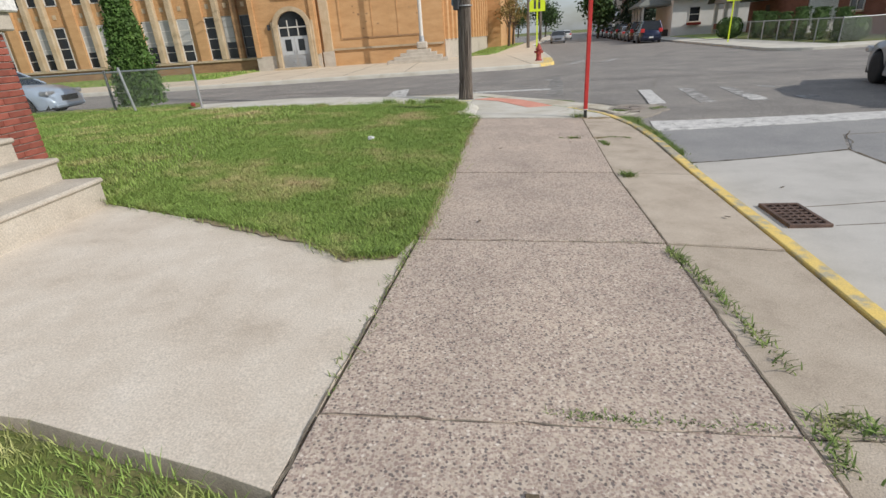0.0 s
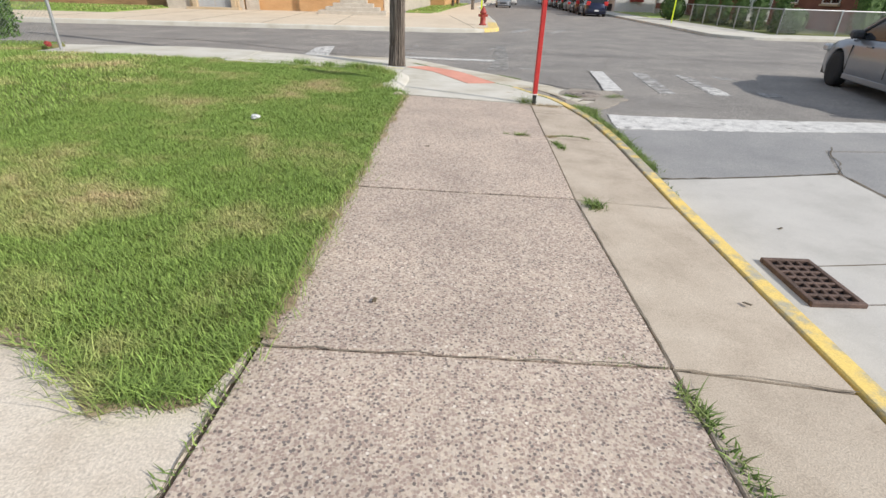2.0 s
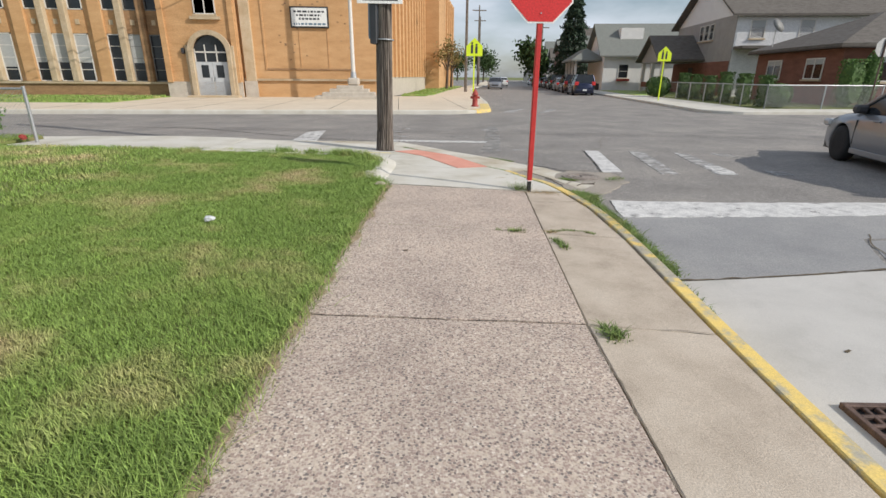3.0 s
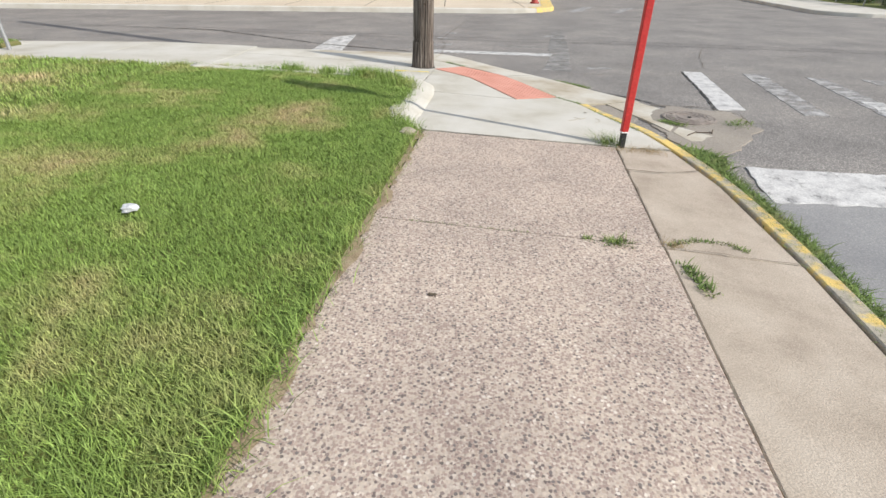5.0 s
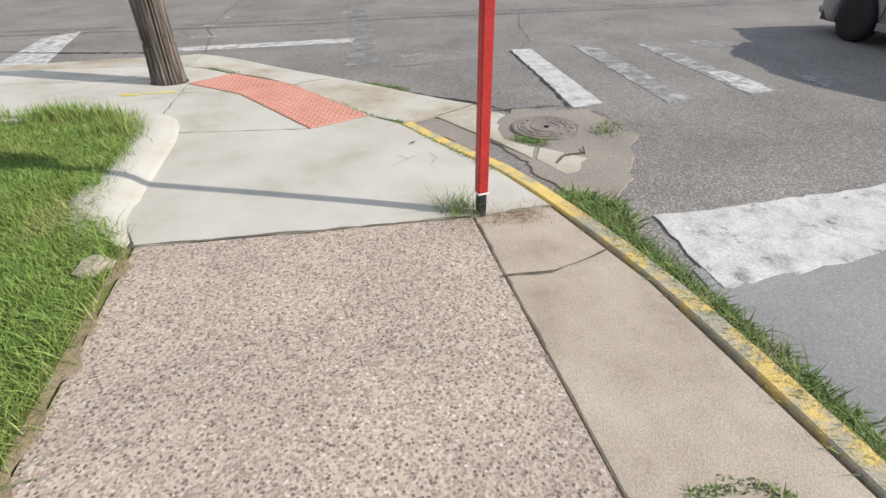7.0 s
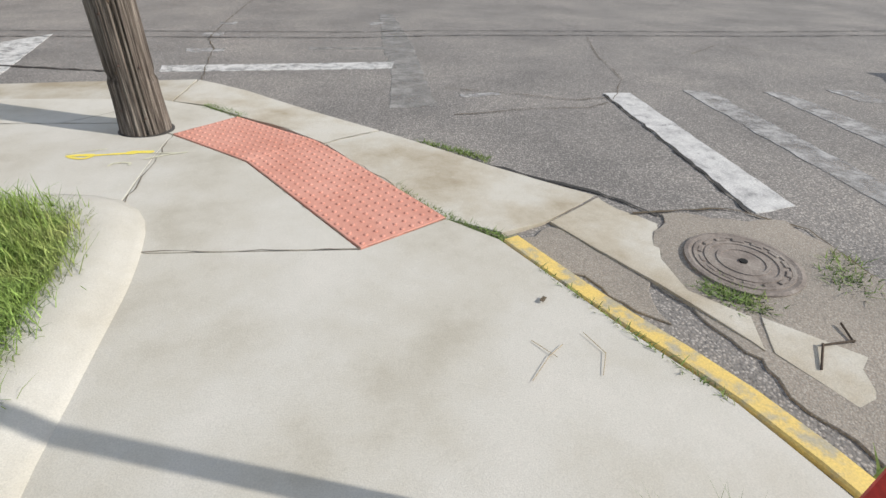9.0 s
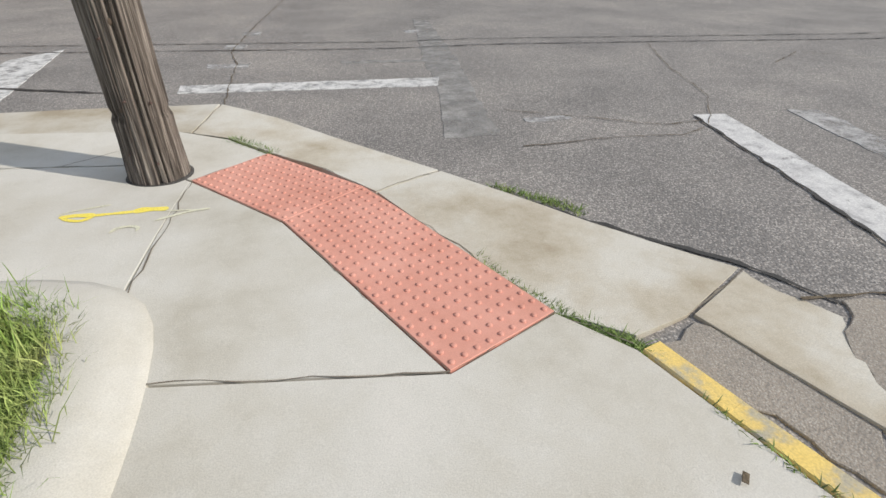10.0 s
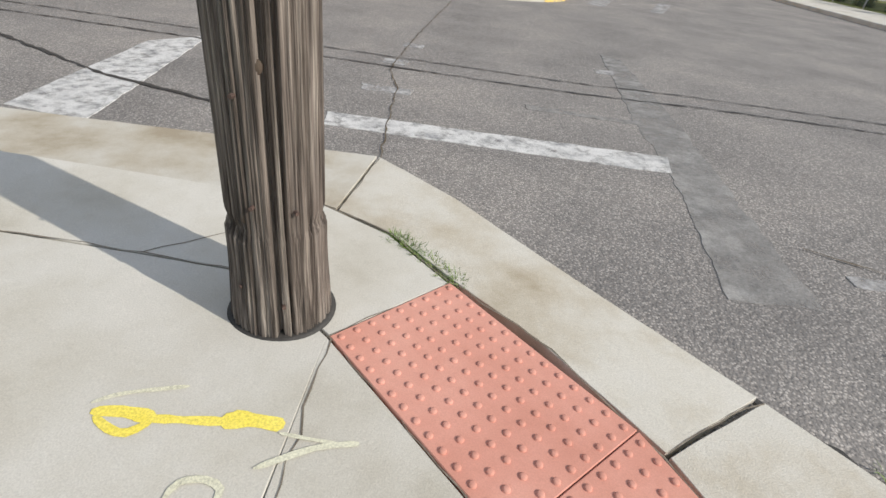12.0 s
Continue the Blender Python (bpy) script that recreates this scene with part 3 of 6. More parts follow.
marking([(1.1, 18.35), (1.12, 18.55), (1.4, 18.5), (1.36, 18.3)], FADED_LINE, "faded paint remnant", ragged=0.03)
marking([(0.9, 17.42), (0.92, 17.62), (1.2, 17.57), (1.16, 17.36)], FADED_LINE, "faded paint remnant")
marking([(-1.62, 15.22), (-0.98, 15.02), (-1.12, 17.9), (-1.58, 17.4)], WHITE_LINE, "broad scuffed white stop line")
marking([(5.6, 25.2), (6.0, 25.0), (7.2, 27.6), (6.8, 27.8)], FADED_LINE, "faded white crosswalk bar")
marking([(7.2, 25.0), (7.5, 24.9), (8.8, 27.3), (8.5, 27.5)], FADED_LINE, "faded white crosswalk bar")

# ---------- near pavement ----------
JR = [(1.21, -4.0), (1.40, -2.1), (1.58, -0.2), (1.785, 1.64), (1.98, 3.43), (2.17, 5.33), (2.435, 7.185), (2.70, 9.05)]
JL = [(-0.62, -3.8), (-0.40, -1.8), (-0.21, 0.0), (0.0, 1.77), (0.255, 3.58), (0.47, 5.47), (0.70, 7.42), (0.93, 9.30)]
KIN = [(1.95, -4.1), (2.15, -2.2), (2.32, 0.0), (2.48, 1.62), (2.70, 3.28), (2.92, 5.2), (3.17, 7.05), (3.20, 9.02)]
KMID = (3.255, 8.2)   # the kerb swells out before the corner
pavement = thing("pavement", "concrete pavement of exposed aggregate slabs and a kerb strip", "pavement", kind="structure")
part("bedding", slab([(-0.6, -4), (0.93, 9.35), (0.8, 11.8), (-8, 12.4), (-8, 14.4), (0.84, 14.0), (1.4, 13.3), (2.5, 11.2), (2.9, 10.6), (3.25, 9.0), (3.0, 7.0), (2.6, 3.3), (1.9, -4)], walk_z, -0.018, 0.2, 0.5), JOINT_DIRT, pavement, "dirt in the joints")
for i in range(len(JR) - 1):
    part("slab", slab([JL[i], JR[i], JR[i + 1], JL[i + 1]], walk_z, 0.004 * ((i * 7) % 3 - 1), 0.12, 0.8, 0.005, 0.006), AGG, pavement, "exposed aggregate concrete slab")
for i in range(len(JR) - 1):
    part("slab", slab([JR[i], KIN[i]] + ([KMID] if i == 6 else []) + [KIN[i + 1], JR[i + 1]], walk_z, -0.006 + 0.003 * ((i * 5) % 3 - 1), 0.12, 0.8, 0.005, 0.006), CONC_OLD, pavement, "plain weathered concrete slab")
TACE, TACD, TACK, TACF, TACA, TACO = (2.025, 10.985), (2.568, 11.195), (1.485, 12.255), (0.950, 12.965), (1.418, 13.360), (1.985, 12.61)
RAMPS = [
    [(.93, 9.30), (2.70, 9.05), (3.20, 9.02), (3.12, 9.6), (2.97, 10.12), (2.87, 10.55), (2.78, 10.9), TACD, TACE, (.82, 11.24), (.80, 10.3), (.84, 9.6)],
    [(.82, 11.24), TACE, TACK, TACF, (.79, 11.6)],
    [(.79, 11.6), TACF, (.62, 13.32), (.12, 13.40), (-.47, 13.48), (-2.4, 13.72), (-2.4, 11.9), (.4, 11.75)],
    [TACF, TACA, (1.14, 13.72), (.75, 13.98), (.25, 14.06), (-.4, 14.15), (-2.4, 14.38), (-2.4, 13.72), (-.47, 13.48), (.12, 13.40), (.62, 13.32)],
    [(-2.4, 12.0), (-2.4, 14.5), (-4.4, 14.5), (-4.4, 12.2)],
    [(-4.4, 12.2), (-4.4, 14.5), (-6.4, 14.45), (-6.4, 12.5)],
    [(-6.4, 14.0), (-6.4, 14.45), (-30, 14.3), (-30, 13.8)],
]
for r in RAMPS:
    part("slab", slab(r, walk_z, 0, 0.12, 0.35, 0.006, 0.003), CONC_NEW, pavement, "smooth pale new concrete slab")

# tactile paving, two plates with domes
tact = thing("tactile_paving", "brick red tactile paving with raised domes at the ramp", "tactile paving", kind="structure")
for quad in ([TACE, TACD, TACO, TACK], [TACK, TACO, TACA, TACF]):
    plate = part("plate", slab(quad, walk_z, 0.006, 0.05, 0.3, 0.002, 0.003), TACTILE, tact)
    a, b, c, d = (Vector(p) for p in quad)
    nu, nv = 9, max(4, round(((d - a).length + (c - b).length) / 2 / 0.066))
    dv, df = [], []
    for i in range(nu):
        for j in range(nv):
            u, v = (i + .5) / nu, (j + .5) / nv
            p = a.lerp(b, u).lerp(d.lerp(c, u), v)
            z = walk_z(p.x, p.y) + 0.0055
            o = len(dv)
            for r, h in ((0.0135, 0), (0.0120, .0052), (0.0075, .0075)):
                dv += [(p.x + r * math.cos(k * math.pi / 4), p.y + r * math.sin(k * math.pi / 4), z + h) for k in range(8)]
            for s in (0, 8):
                for k in range(8):
                    k2 = (k + 1) % 8
                    df += [(o + s + k, o + s + k2, o + s + 8 + k2), (o + s + k, o + s + 8 + k2, o + s + 8 + k)]
            df += [(o + 16, o + 16 + k, o + 17 + k) for k in range(1, 7)]
    tagged(part("domes", raw_mesh("domes", dv, df, TACTILE), None, plate), kind="stuff")

# kerbs
kerb_line = curve_pts([(*p, 0) for p in KIN[:7] + [KMID, KIN[7], (3.12, 9.6), (2.97, 10.12), (2.87, 10.55), (2.79, 10.9)]], 0.2)
kerb = thing("kerb", "concrete kerb with chipped yellow paint", "kerb", kind="structure")
cuts = [0] + [i for i in range(1, len(kerb_line)) if int(kerb_line[i][1] / 1.5) != int(kerb_line[i - 1][1] / 1.5)] + [len(kerb_line) - 1]
for a, b in zip(cuts, cuts[1:]):
    seg = [(x + .004, y, walk_z(x, y) - 0.012 * sm((y - 9.5) / 1.4)) for x, y, _ in kerb_line[a:b + 1]]
    part("kerbstone", ribbon(seg, [(0.008, -.3), (0.008, -.004), (0.016, .003), (0.108, .001), (0.124, -.014), (0.14, -.3)]), YELLOW_WORN if 5.9 < seg[0][1] < 8.9 else YELLOW, kerb, smooth=False)
# gutter apron round the corner
gut_in = [(2.80, 10.95), TACD, (2.30, 12.0), (2.135, 12.48), (1.70, 13.05), TACA, (.84, 14.06), (-.22, 14.37), (-2.4, 14.51), (-30, 14.3)]
gut = thing("gutter", "pale concrete gutter apron round the corner", "gutter", kind="structure")


def gut_z(x, y):
    return min(walk_z(x, y) - 0.008, -0.118) - 0.02 * sm((x - 2.0) / 1.2)


for poly in ([(2.83, 10.98), (2.57, 11.2), (2.245, 12.0), (2.05, 12.52), (2.54, 12.77), (3.15, 11.9), (3.65, 11.27), (3.14, 11.04)],
             [(2.045, 12.53), (1.99, 12.62), (1.74, 13.02), (1.43, 13.38), (1.15, 13.73), (.86, 13.93), (1.03, 14.66), (1.5, 14.17), (2.0, 13.5), (2.53, 12.79)],
             [(.85, 13.94), (.75, 13.99), (.25, 14.07), (-.4, 14.16), (-2.4, 14.39), (-2.4, 15.15), (-1.0, 14.95), (-.07, 14.84), (.69, 14.71), (1.02, 14.67)],
             [(-2.4, 14.5), (-30, 14.32), (-30, 14.9), (-2.4, 15.15)],
             [(3.17, 11.04), (3.65, 11.25), (3.82, 10.87), (3.73, 10.75), (3.55, 10.51), (3.48, 10.23), (3.62, 9.99), (3.5, 9.8), (3.38, 10.3)],
             [(3.52, 9.78), (3.66, 9.98), (3.95, 9.55), (3.9, 9.2), (3.6, 9.4)]):
    part("slab", slab(poly, gut_z, 0.012, 0.1, 0.35, 0.003, 0.002, 0.003), CONC_GUT, gut, "pale concrete apron slab")
tagged(part("gravel_patch", slab([(2.9, 10.9), (3.15, 11.0), (3.42, 10.4), (3.4, 9.4), (3.42, 8.9), (3.9, 9.2), (4.5, 9.9), (4.55, 10.6), (3.9, 10.9), (3.3, 10.3), (3.2, 10.1)], road_z, 0.012, 0.03, 0.4, 0, 0.004, 0.06), GRAVEL), "crumbled asphalt and grit beside the kerb", "gravel", kind="structure")

# raised kerb edge between lawn and ramp
nose = curve_pts([(.86, 9.36, 0), (.74, 9.8, 0), (.78, 10.4, 0), (.84, 11.1, 0), (.78, 11.6, 0), (.45, 11.82, 0), (-.3, 11.9, 0), (-2.4, 12.0, 0)], 0.12)
part("flare_kerb", ribbon([(x, y, walk_z(x, y) - .06 * (1 - sm(i / 4))) for i, (x, y, _) in enumerate(nose)], [(-.20, -.2), (-.20, .05), (-.15, .066), (-.02, .064), (.06, .042), (.11, .012), (.15, -.002), (.17, -.2)]), CONC_NEW, kerb, "smooth pale concrete edge of the ramp", True)

# driveway apron by the steps
tagged(part("driveway", slab([(-.055, 1.40), (.245, 3.58), (.13, 3.28), (-.17, 3.26), (-.47, 3.51), (-1.63, 4.1), (-2.71, 4.58), (-9, 4.6), (-9, 2.2), (-2.99, 2.0), (-1.16, 1.74), (-.28, 1.48)], walk_z, -0.004, 0.12, 0.6, 0.008, 0.002), CONC_DRIVE), "worn beige concrete path to the front steps", "path", kind="structure")

# ---------- lawn ----------
LAWN = [(.14, 3.30), (.27, 3.62), (.47, 5.45), (.70, 7.4), (.92, 9.27), (.62, 9.75), (.64, 10.4), (.70, 11.1), (.62, 11.6), (.40, 11.74), (-.4, 11.82), (-2.4, 11.92), (-4.4, 12.1), (-6.4, 12.4), (-6.4, 14.0), (-22, 13.8), (-22, 4.65), (-2.72, 4.60), (-1.62, 4.12), (-.45, 3.53), (-.17, 3.28)]
VERGE = [(-.12, 1.38), (-.3, 1.44), (-1.18, 1.70), (-3.0, 1.96), (-12, 2.1), (-12, -4), (-.66, -4), (-.4, -1.9)]
lawn = tagged(part("lawn", slab(LAWN, lawn_z, -0.012, 0.2, 0.7, 0, 0.03), SOIL), "mown green lawn with dry patches beside the pavement", "lawn", kind="structure")
verge = tagged(part("verge", slab(VERGE, lawn_z, -0.012, 0.2, 0.9, 0, 0.03), SOIL), "rough grass verge beside the path", "lawn", kind="structure")
rng = np.random.default_rng(5)


def scatter(poly, n, near=None):
    lo = np.min(np.array(poly), 0)
    hi = np.max(np.array(poly), 0)
    p = rng.uniform(lo, hi, (int(n), 2))
    return p[inside(poly, p)]


def lawn_blades(name, p, h, w, seed, lean=0.55, parent=lawn):
    z = np.array([lawn_z(a, b) for a, b in p])
    f = np.array([1.15 + 0.45 * noise.noise(Vector((a * 1.3, b * 1.3, 0))) + 0.55 * noise.noise(Vector((a * 5.5, b * 5.5, 4))) for a, b in p])
    return tagged(part(name, blades(name, p, z, h * f, w, GRASS, lean, seed), None, parent), kind="stuff")


NEAR_POLY = [(.15, 3.29), (.26, 3.65), (.46, 5.45), (.63, 7.4), (.86, 9.25), (.64, 9.75), (.65, 10.4), (.70, 11.1), (.63, 11.6), (.40, 11.76), (-2.6, 11.95), (-2.6, 4.56), (-1.62, 4.10), (-.46, 3.51), (-.17, 3.26)]
lawn_blades("grass", scatter(NEAR_POLY, 520000), 0.030, 0.0038, 1, 0.95)
FARL = [(-2.6, 11.95), (-4.4, 12.1), (-6.4, 12.4), (-6.4, 14.0), (-15, 13.9), (-15, 4.7), (-2.6, 4.6)]
lawn_blades("grass", scatter(FARL, 230000), 0.040, 0.008, 2, 0.8)
lawn_blades("grass", scatter([(-.11, 1.37), (-.3, 1.43), (-1.18, 1.69), (-4, 1.97), (-4, -2), (-.42, -2)], 60000), 0.035, 0.0045, 3, 0.9, parent=verge)
# longer ragged blades over the slab edges
edge = []
for a, b in zip(NEAR_POLY[:11], NEAR_POLY[1:12]):
    n = int((Vector(b) - Vector(a)).length * 560)
    for i in range(n):
        t = rng.uniform()
        edge.append((a[0] + (b[0] - a[0]) * t + rng.normal() * .045, a[1] + (b[1] - a[1]) * t + rng.normal() * .045))
for a, b in (((.14, 3.30), (-.17, 3.27)), ((-.17, 3.27), (-.46, 3.52)), ((-.46, 3.52), (-1.62, 4.11)), ((-1.62, 4.11), (-2.72, 4.6))):
    for i in range(520):
        t = rng.uniform()
        edge.append((a[0] + (b[0] - a[0]) * t + rng.normal() * .045, a[1] + (b[1] - a[1]) * t + rng.normal() * .045))
lawn_blades("grass", np.array(edge), 0.06, 0.0040, 4, 1.4)
tuft = np.concatenate([np.array(c) + rng.normal(size=(420, 2)) * .09 for c in ((-.05, 11.75), (.1, 11.72), (-.5, 11.8), (.35, 11.6), (-1.0, 11.85), (.5, 11.2))])
lawn_blades("grass", tuft, 0.10, 0.005, 6, 0.6)


crack([(x - .035, y) for x, y in LAWN[1:5]], .17, walk_z, .006, 110, SANDY, "soil_edge", "sandy soil strip along the lawn edge")
crack([(x, y - .03) for x, y in (LAWN[0], *LAWN[:-4:-1])], .10, walk_z, .006, 111, SANDY, "soil_edge", "sandy soil strip along the lawn edge")

# ---------- weeds ----------
def weed(line, n, spread, h, seed, label, material=WEED_M, zf=walk_z, w=0.008):
    r = np.random.default_rng(seed)
    pts = []
    for _ in range(n):
        k = r.integers(0, len(line) - 1) if len(line) > 1 else 0
        t = r.uniform() ** 1.0
        a, b = np.array(line[k]), np.array(line[min(k + 1, len(line) - 1)])
        pts.append(a + (b - a) * t + r.normal(size=2) * spread)
    p = np.array(pts)
    z = np.array([zf(x, y) for x, y in p])
    return tagged(part("weed", blades("weed", p, z, np.full(len(p), h * .55), w * .7, material, 1.6, seed), None), label, "weed", kind="stuff")


def kerb_z(x, y):
    return walk_z(x, y) - 0.02


weed([(3.20, 6.2), (3.31, 7.1), (3.38, 7.7), (3.40, 8.4), (3.37, 8.95)], 6200, .04, .085, 11, "grass and weeds growing over the kerb edge", zf=lambda x, y: -.10, w=.010)
weed([(3.42, 8.7), (3.5, 8.95), (3.3, 9.1)], 1500, .07, .11, 12, "leafy weeds at the kerb", zf=lambda x, y: -.13, w=.02)
weed([(3.08, 5.5), (3.18, 6.3)], 300, .02, .05, 13, "sparse weeds along the kerb", zf=kerb_z)
for k, (line, n, h, s) in enumerate((([(2.26, 5.26), (2.30, 5.15)], 240, .08, .03), ([(2.12, 7.20), (2.2, 7.22)], 150, .07, .03), ([(2.48, 7.22), (2.66, 7.30), (2.85, 7.27), (2.93, 7.18)], 220, .026, .013), ([(2.47, 7.0), (2.50, 6.72)], 240, .05, .022), ([(1.98, 7.24), (2.02, 7.25)], 60, .04, .012))):
    weed(line, n, s, h, 20 + k, "small green weed growing from a pavement joint", w=.010)
weed([(1.96, 2.0), (1.98, 2.6), (1.97, 3.1), (1.95, 3.3)], 420, .022, .06, 30, "weeds growing along a pavement joint", w=.010)
weed([(1.80, 1.5), (1.92, 1.75), (2.15, 1.62), (2.35, 1.62)], 420, .03, .06, 31, "weeds growing along a pavement joint", w=.010)
weed([(.02, 1.9), (.11, 2.6), (.21, 3.3)], 160, .02, .05, 45, "sparse weeds along the path joint")
weed([(.9, 1.77), (1.2, 1.73), (1.75, 1.68)], 260, .014, .03, 32, "moss and weeds in a pavement joint")
weed([(1.3, 3.52), (1.6, 3.49), (1.95, 3.45)], 240, .012, .022, 33, "moss in a pavement joint")
weed([(.75, 7.4), (1.2, 7.36), (1.7, 7.28)], 260, .012, .022, 34, "moss in a pavement joint")
def seam(pts, width=.014, zf=walk_z, lift=.0025, seed=0):
    return crack(pts, width * .55, zf, lift, seed, JOINT_DIRT, "pavement_joint", "dark dirt-filled joint between slabs")


seam([TACE, (1.45, 11.11), (.99, 11.21)], seed=61)
seam([TACF, (.905, 12.3), (.79, 11.6)], seed=62)
seam([(.62, 13.32), (.12, 13.40), (-.47, 13.48), (-2.4, 13.72)], seed=63)
seam([(.12, 13.40), (.39, 13.61), (.78, 13.92)], seed=60)
seam([(.93, 9.30), (1.8, 9.17), (2.70, 9.05)], .022, seed=64)
for k, poly in enumerate(([TACE, TACK, TACF], [TACF, TACA], [TACE, TACD])):
    seam(poly, .010, seed=65 + k)
seam([(1.03, 14.62), (.86, 13.95)], .014, gut_z, .014, 68)
seam([(2.53, 12.77), (2.05, 12.53)], .016, gut_z, .014, 69)
seam([(3.65, 11.26), (3.15, 11.04)], .02, gut_z, .014, 70)
seam([(2.80, 10.93), TACD, (2.25, 12.03), TACO, (1.74, 13.03), TACA, (1.14, 13.73), (.75, 13.985), (.25, 14.065), (-.4, 14.155), (-2.4, 14.385)], .012, gut_z, .015, 71)
for k in range(3, 8):
    seam([JL[k], JR[k]], .013, seed=72 + k)
    seam([JR[k], KIN[k]], .010, seed=82 + k)
    seam([JR[k - 1], JR[k]], .016, lift=.001, seed=92 + k)
seam([(-.05, 1.42), (0, 1.78), (.25, 3.56)], .022, seed=101)
weed([(2.83, 10.9), (2.62, 11.12), (2.50, 11.35), (2.36, 11.7)], 1500, .018, .055, 35, "low weeds along the kerb joint", zf=gut_z)
weed([(1.47, 13.36), (1.28, 13.59), (1.15, 13.72)], 700, .02, .055, 36, "low weeds along the kerb joint", zf=gut_z)
weed([(3.2, 12.0), (3.02, 12.25), (2.8, 12.5)], 420, .025, .05, 37, "low weeds at the asphalt edge", zf=gut_z)
weed([(3.10, 9.6), (2.96, 10.12), (2.85, 10.6)], 190, .014, .045, 38, "low weeds along the kerb joint")
weed([(3.62, 10.2), (3.72, 10.05)], 620, .05, .07, 39, "low weeds beside the manhole", zf=road_z, w=.012)
weed([(4.25, 10.0), (4.5, 10.2)], 320, .05, .07, 40, "low weeds in the broken asphalt", zf=road_z, w=.012)
weed([(2.58, 9.16), (2.7, 9.12)], 220, .05, .17, 41, "spindly weeds at the foot of the post", w=.005)
weed([(2.7, 9.02), (2.95, 9.0), (3.1, 8.98)], 420, .06, .05, 42, "dry straw at the foot of the post", STRAW, w=.004)
weed([(.72, 9.35), (.86, 9.15)], 300, .06, .07, 43, "dry straw at the lawn corner", STRAW, w=.004)
weed([(2.46, 7.22), (2.56, 7.24)], 160, .03, .035, 44, "dry straw in a pavement joint", STRAW, w=.004)
JOINT_CRACK = dict(zf=walk_z, lift=0.004, name="pavement_crack", label="thin dirty crack across the slab")
crack([(2.60, 8.46), (2.85, 8.42), (3.0, 8.44), (3.22, 8.5)], 0.012, seed=51, **JOINT_CRACK)

# ---------- utility pole ----------
pole = thing("utility_pole", "weathered grey timber utility pole on the corner", "utility pole", (0.757, 13.115, walk_z(.757, 13.115)))
pole.matrix_world = pose(0.757, 13.115, walk_z(.757, 13.115), 0, 1.3, 0)
seg_n, rows_n = 220, 110
pv, pf = [], []
for j in range(rows_n + 1):
    z = 9.0 * (j / rows_n) ** 1.7
    for i in range(seg_n):
        a = 2 * math.pi * i / seg_n
        u = Vector((math.cos(a) * 5.5, math.sin(a) * 5.5, z * 0.25))
        groove = noise.noise(u * 1.6) * .007 - max(0, noise.noise(Vector((u.x * 2.9 + 7, u.y * 2.9 + 3, z * .12))) - .15) * .11 - max(0, noise.noise(Vector((u.x * 7.5, u.y * 7.5, z * .35 + 9)))) * .020
        r = 0.160 - 0.004 * z + groove + (0.014 * (1 - sm(z / .35))) - (0.010 if .42 < z < .46 and math.sin(a * 2 + 1) > -.2 else 0) + (.006 if z <= .42 else 0)
        pv.append((r * math.cos(a), r * math.sin(a), z - 0.03))
for j in range(rows_n):
    for i in range(seg_n):
        a, b = j * seg_n + i, j * seg_n + (i + 1) % seg_n
        pf += [(a, b, b + seg_n), (a, b + seg_n, a + seg_n)]
shaft = part("shaft", raw_mesh("shaft", pv, pf, WOOD), None, pole)
shaft.data.polygons.foreach_set("use_smooth", [True] * len(shaft.data.polygons))
part("tar_collar", lathe([(.190, -.03), (.198, .006), (.18, .012)], 40), TAR, pole, "black tar ring", True)
for a, z in ((-1.3, .14), (-1.75, .52), (-.95, .50), (-1.9, .85), (-1.4, 1.3), (-2.2, .2), (-1.55, .1)):
    d = Vector((math.cos(a), math.sin(a), 0))
    part("nail", cylm(d * .155 + Vector((0, 0, z)), d * .172 + Vector((0, 0, z)), .007, seg=8), IRON, pole)
for a, z in ((-1.45, .93), (-2.0, .47), (-1.2, 1.55), (-1.9, .09), (-1.1, .07)):
    d = Vector((math.cos(a), math.sin(a), 0))
    k = bmesh.new()
    bmesh.ops.create_uvsphere(k, u_segments=10, v_segments=8, radius=1, matrix=Matrix.Translation(d * .150 + Vector((0, 0, z))) @ Matrix.Rotation(a, 4, "Z") @ Matrix.Diagonal((.010, .013, .020, 1)))
    part("knot", k, BARK, pole, "dark knot in the timber", True)
part("cabinet", boxm(-.12, .02, -.12, .12, 2.02, 2.85, bevel=.02, m=pose(-.12, -.06, 0, 0, 0, -15)), DARKBOX, pole, "dark box strapped to the pole")
part("cabinet_cover", lathe([(.13, 0), (.14, .05), (.14, .75), (.11, .82)], 24), BLUE_BOX, pole, "rounded blue-grey cover", True).matrix_basis = pose(-.16, .02, 2.12)
for z in (2.1, 2.85):
    part("strap", cylm((0, 0, z), (0, 0, z + .02), .19, seg=24), GALV, pole)
notice = thing("pole_sign", "white rectangular sign with dark lettering on the pole", "sign", (0.75, 12.93, 2.80))
part("panel", boxm(-.42, .42, -.008, .004, -.17, .35, bevel=.003), SIGN_WHITE, notice)
for k in range(4):
    part("lettering", boxm(-.33 + .02 * k, .33 - .03 * k, -.012, -.008, -.12 + .11 * k, -.07 + .11 * k), DARKBOX, notice)

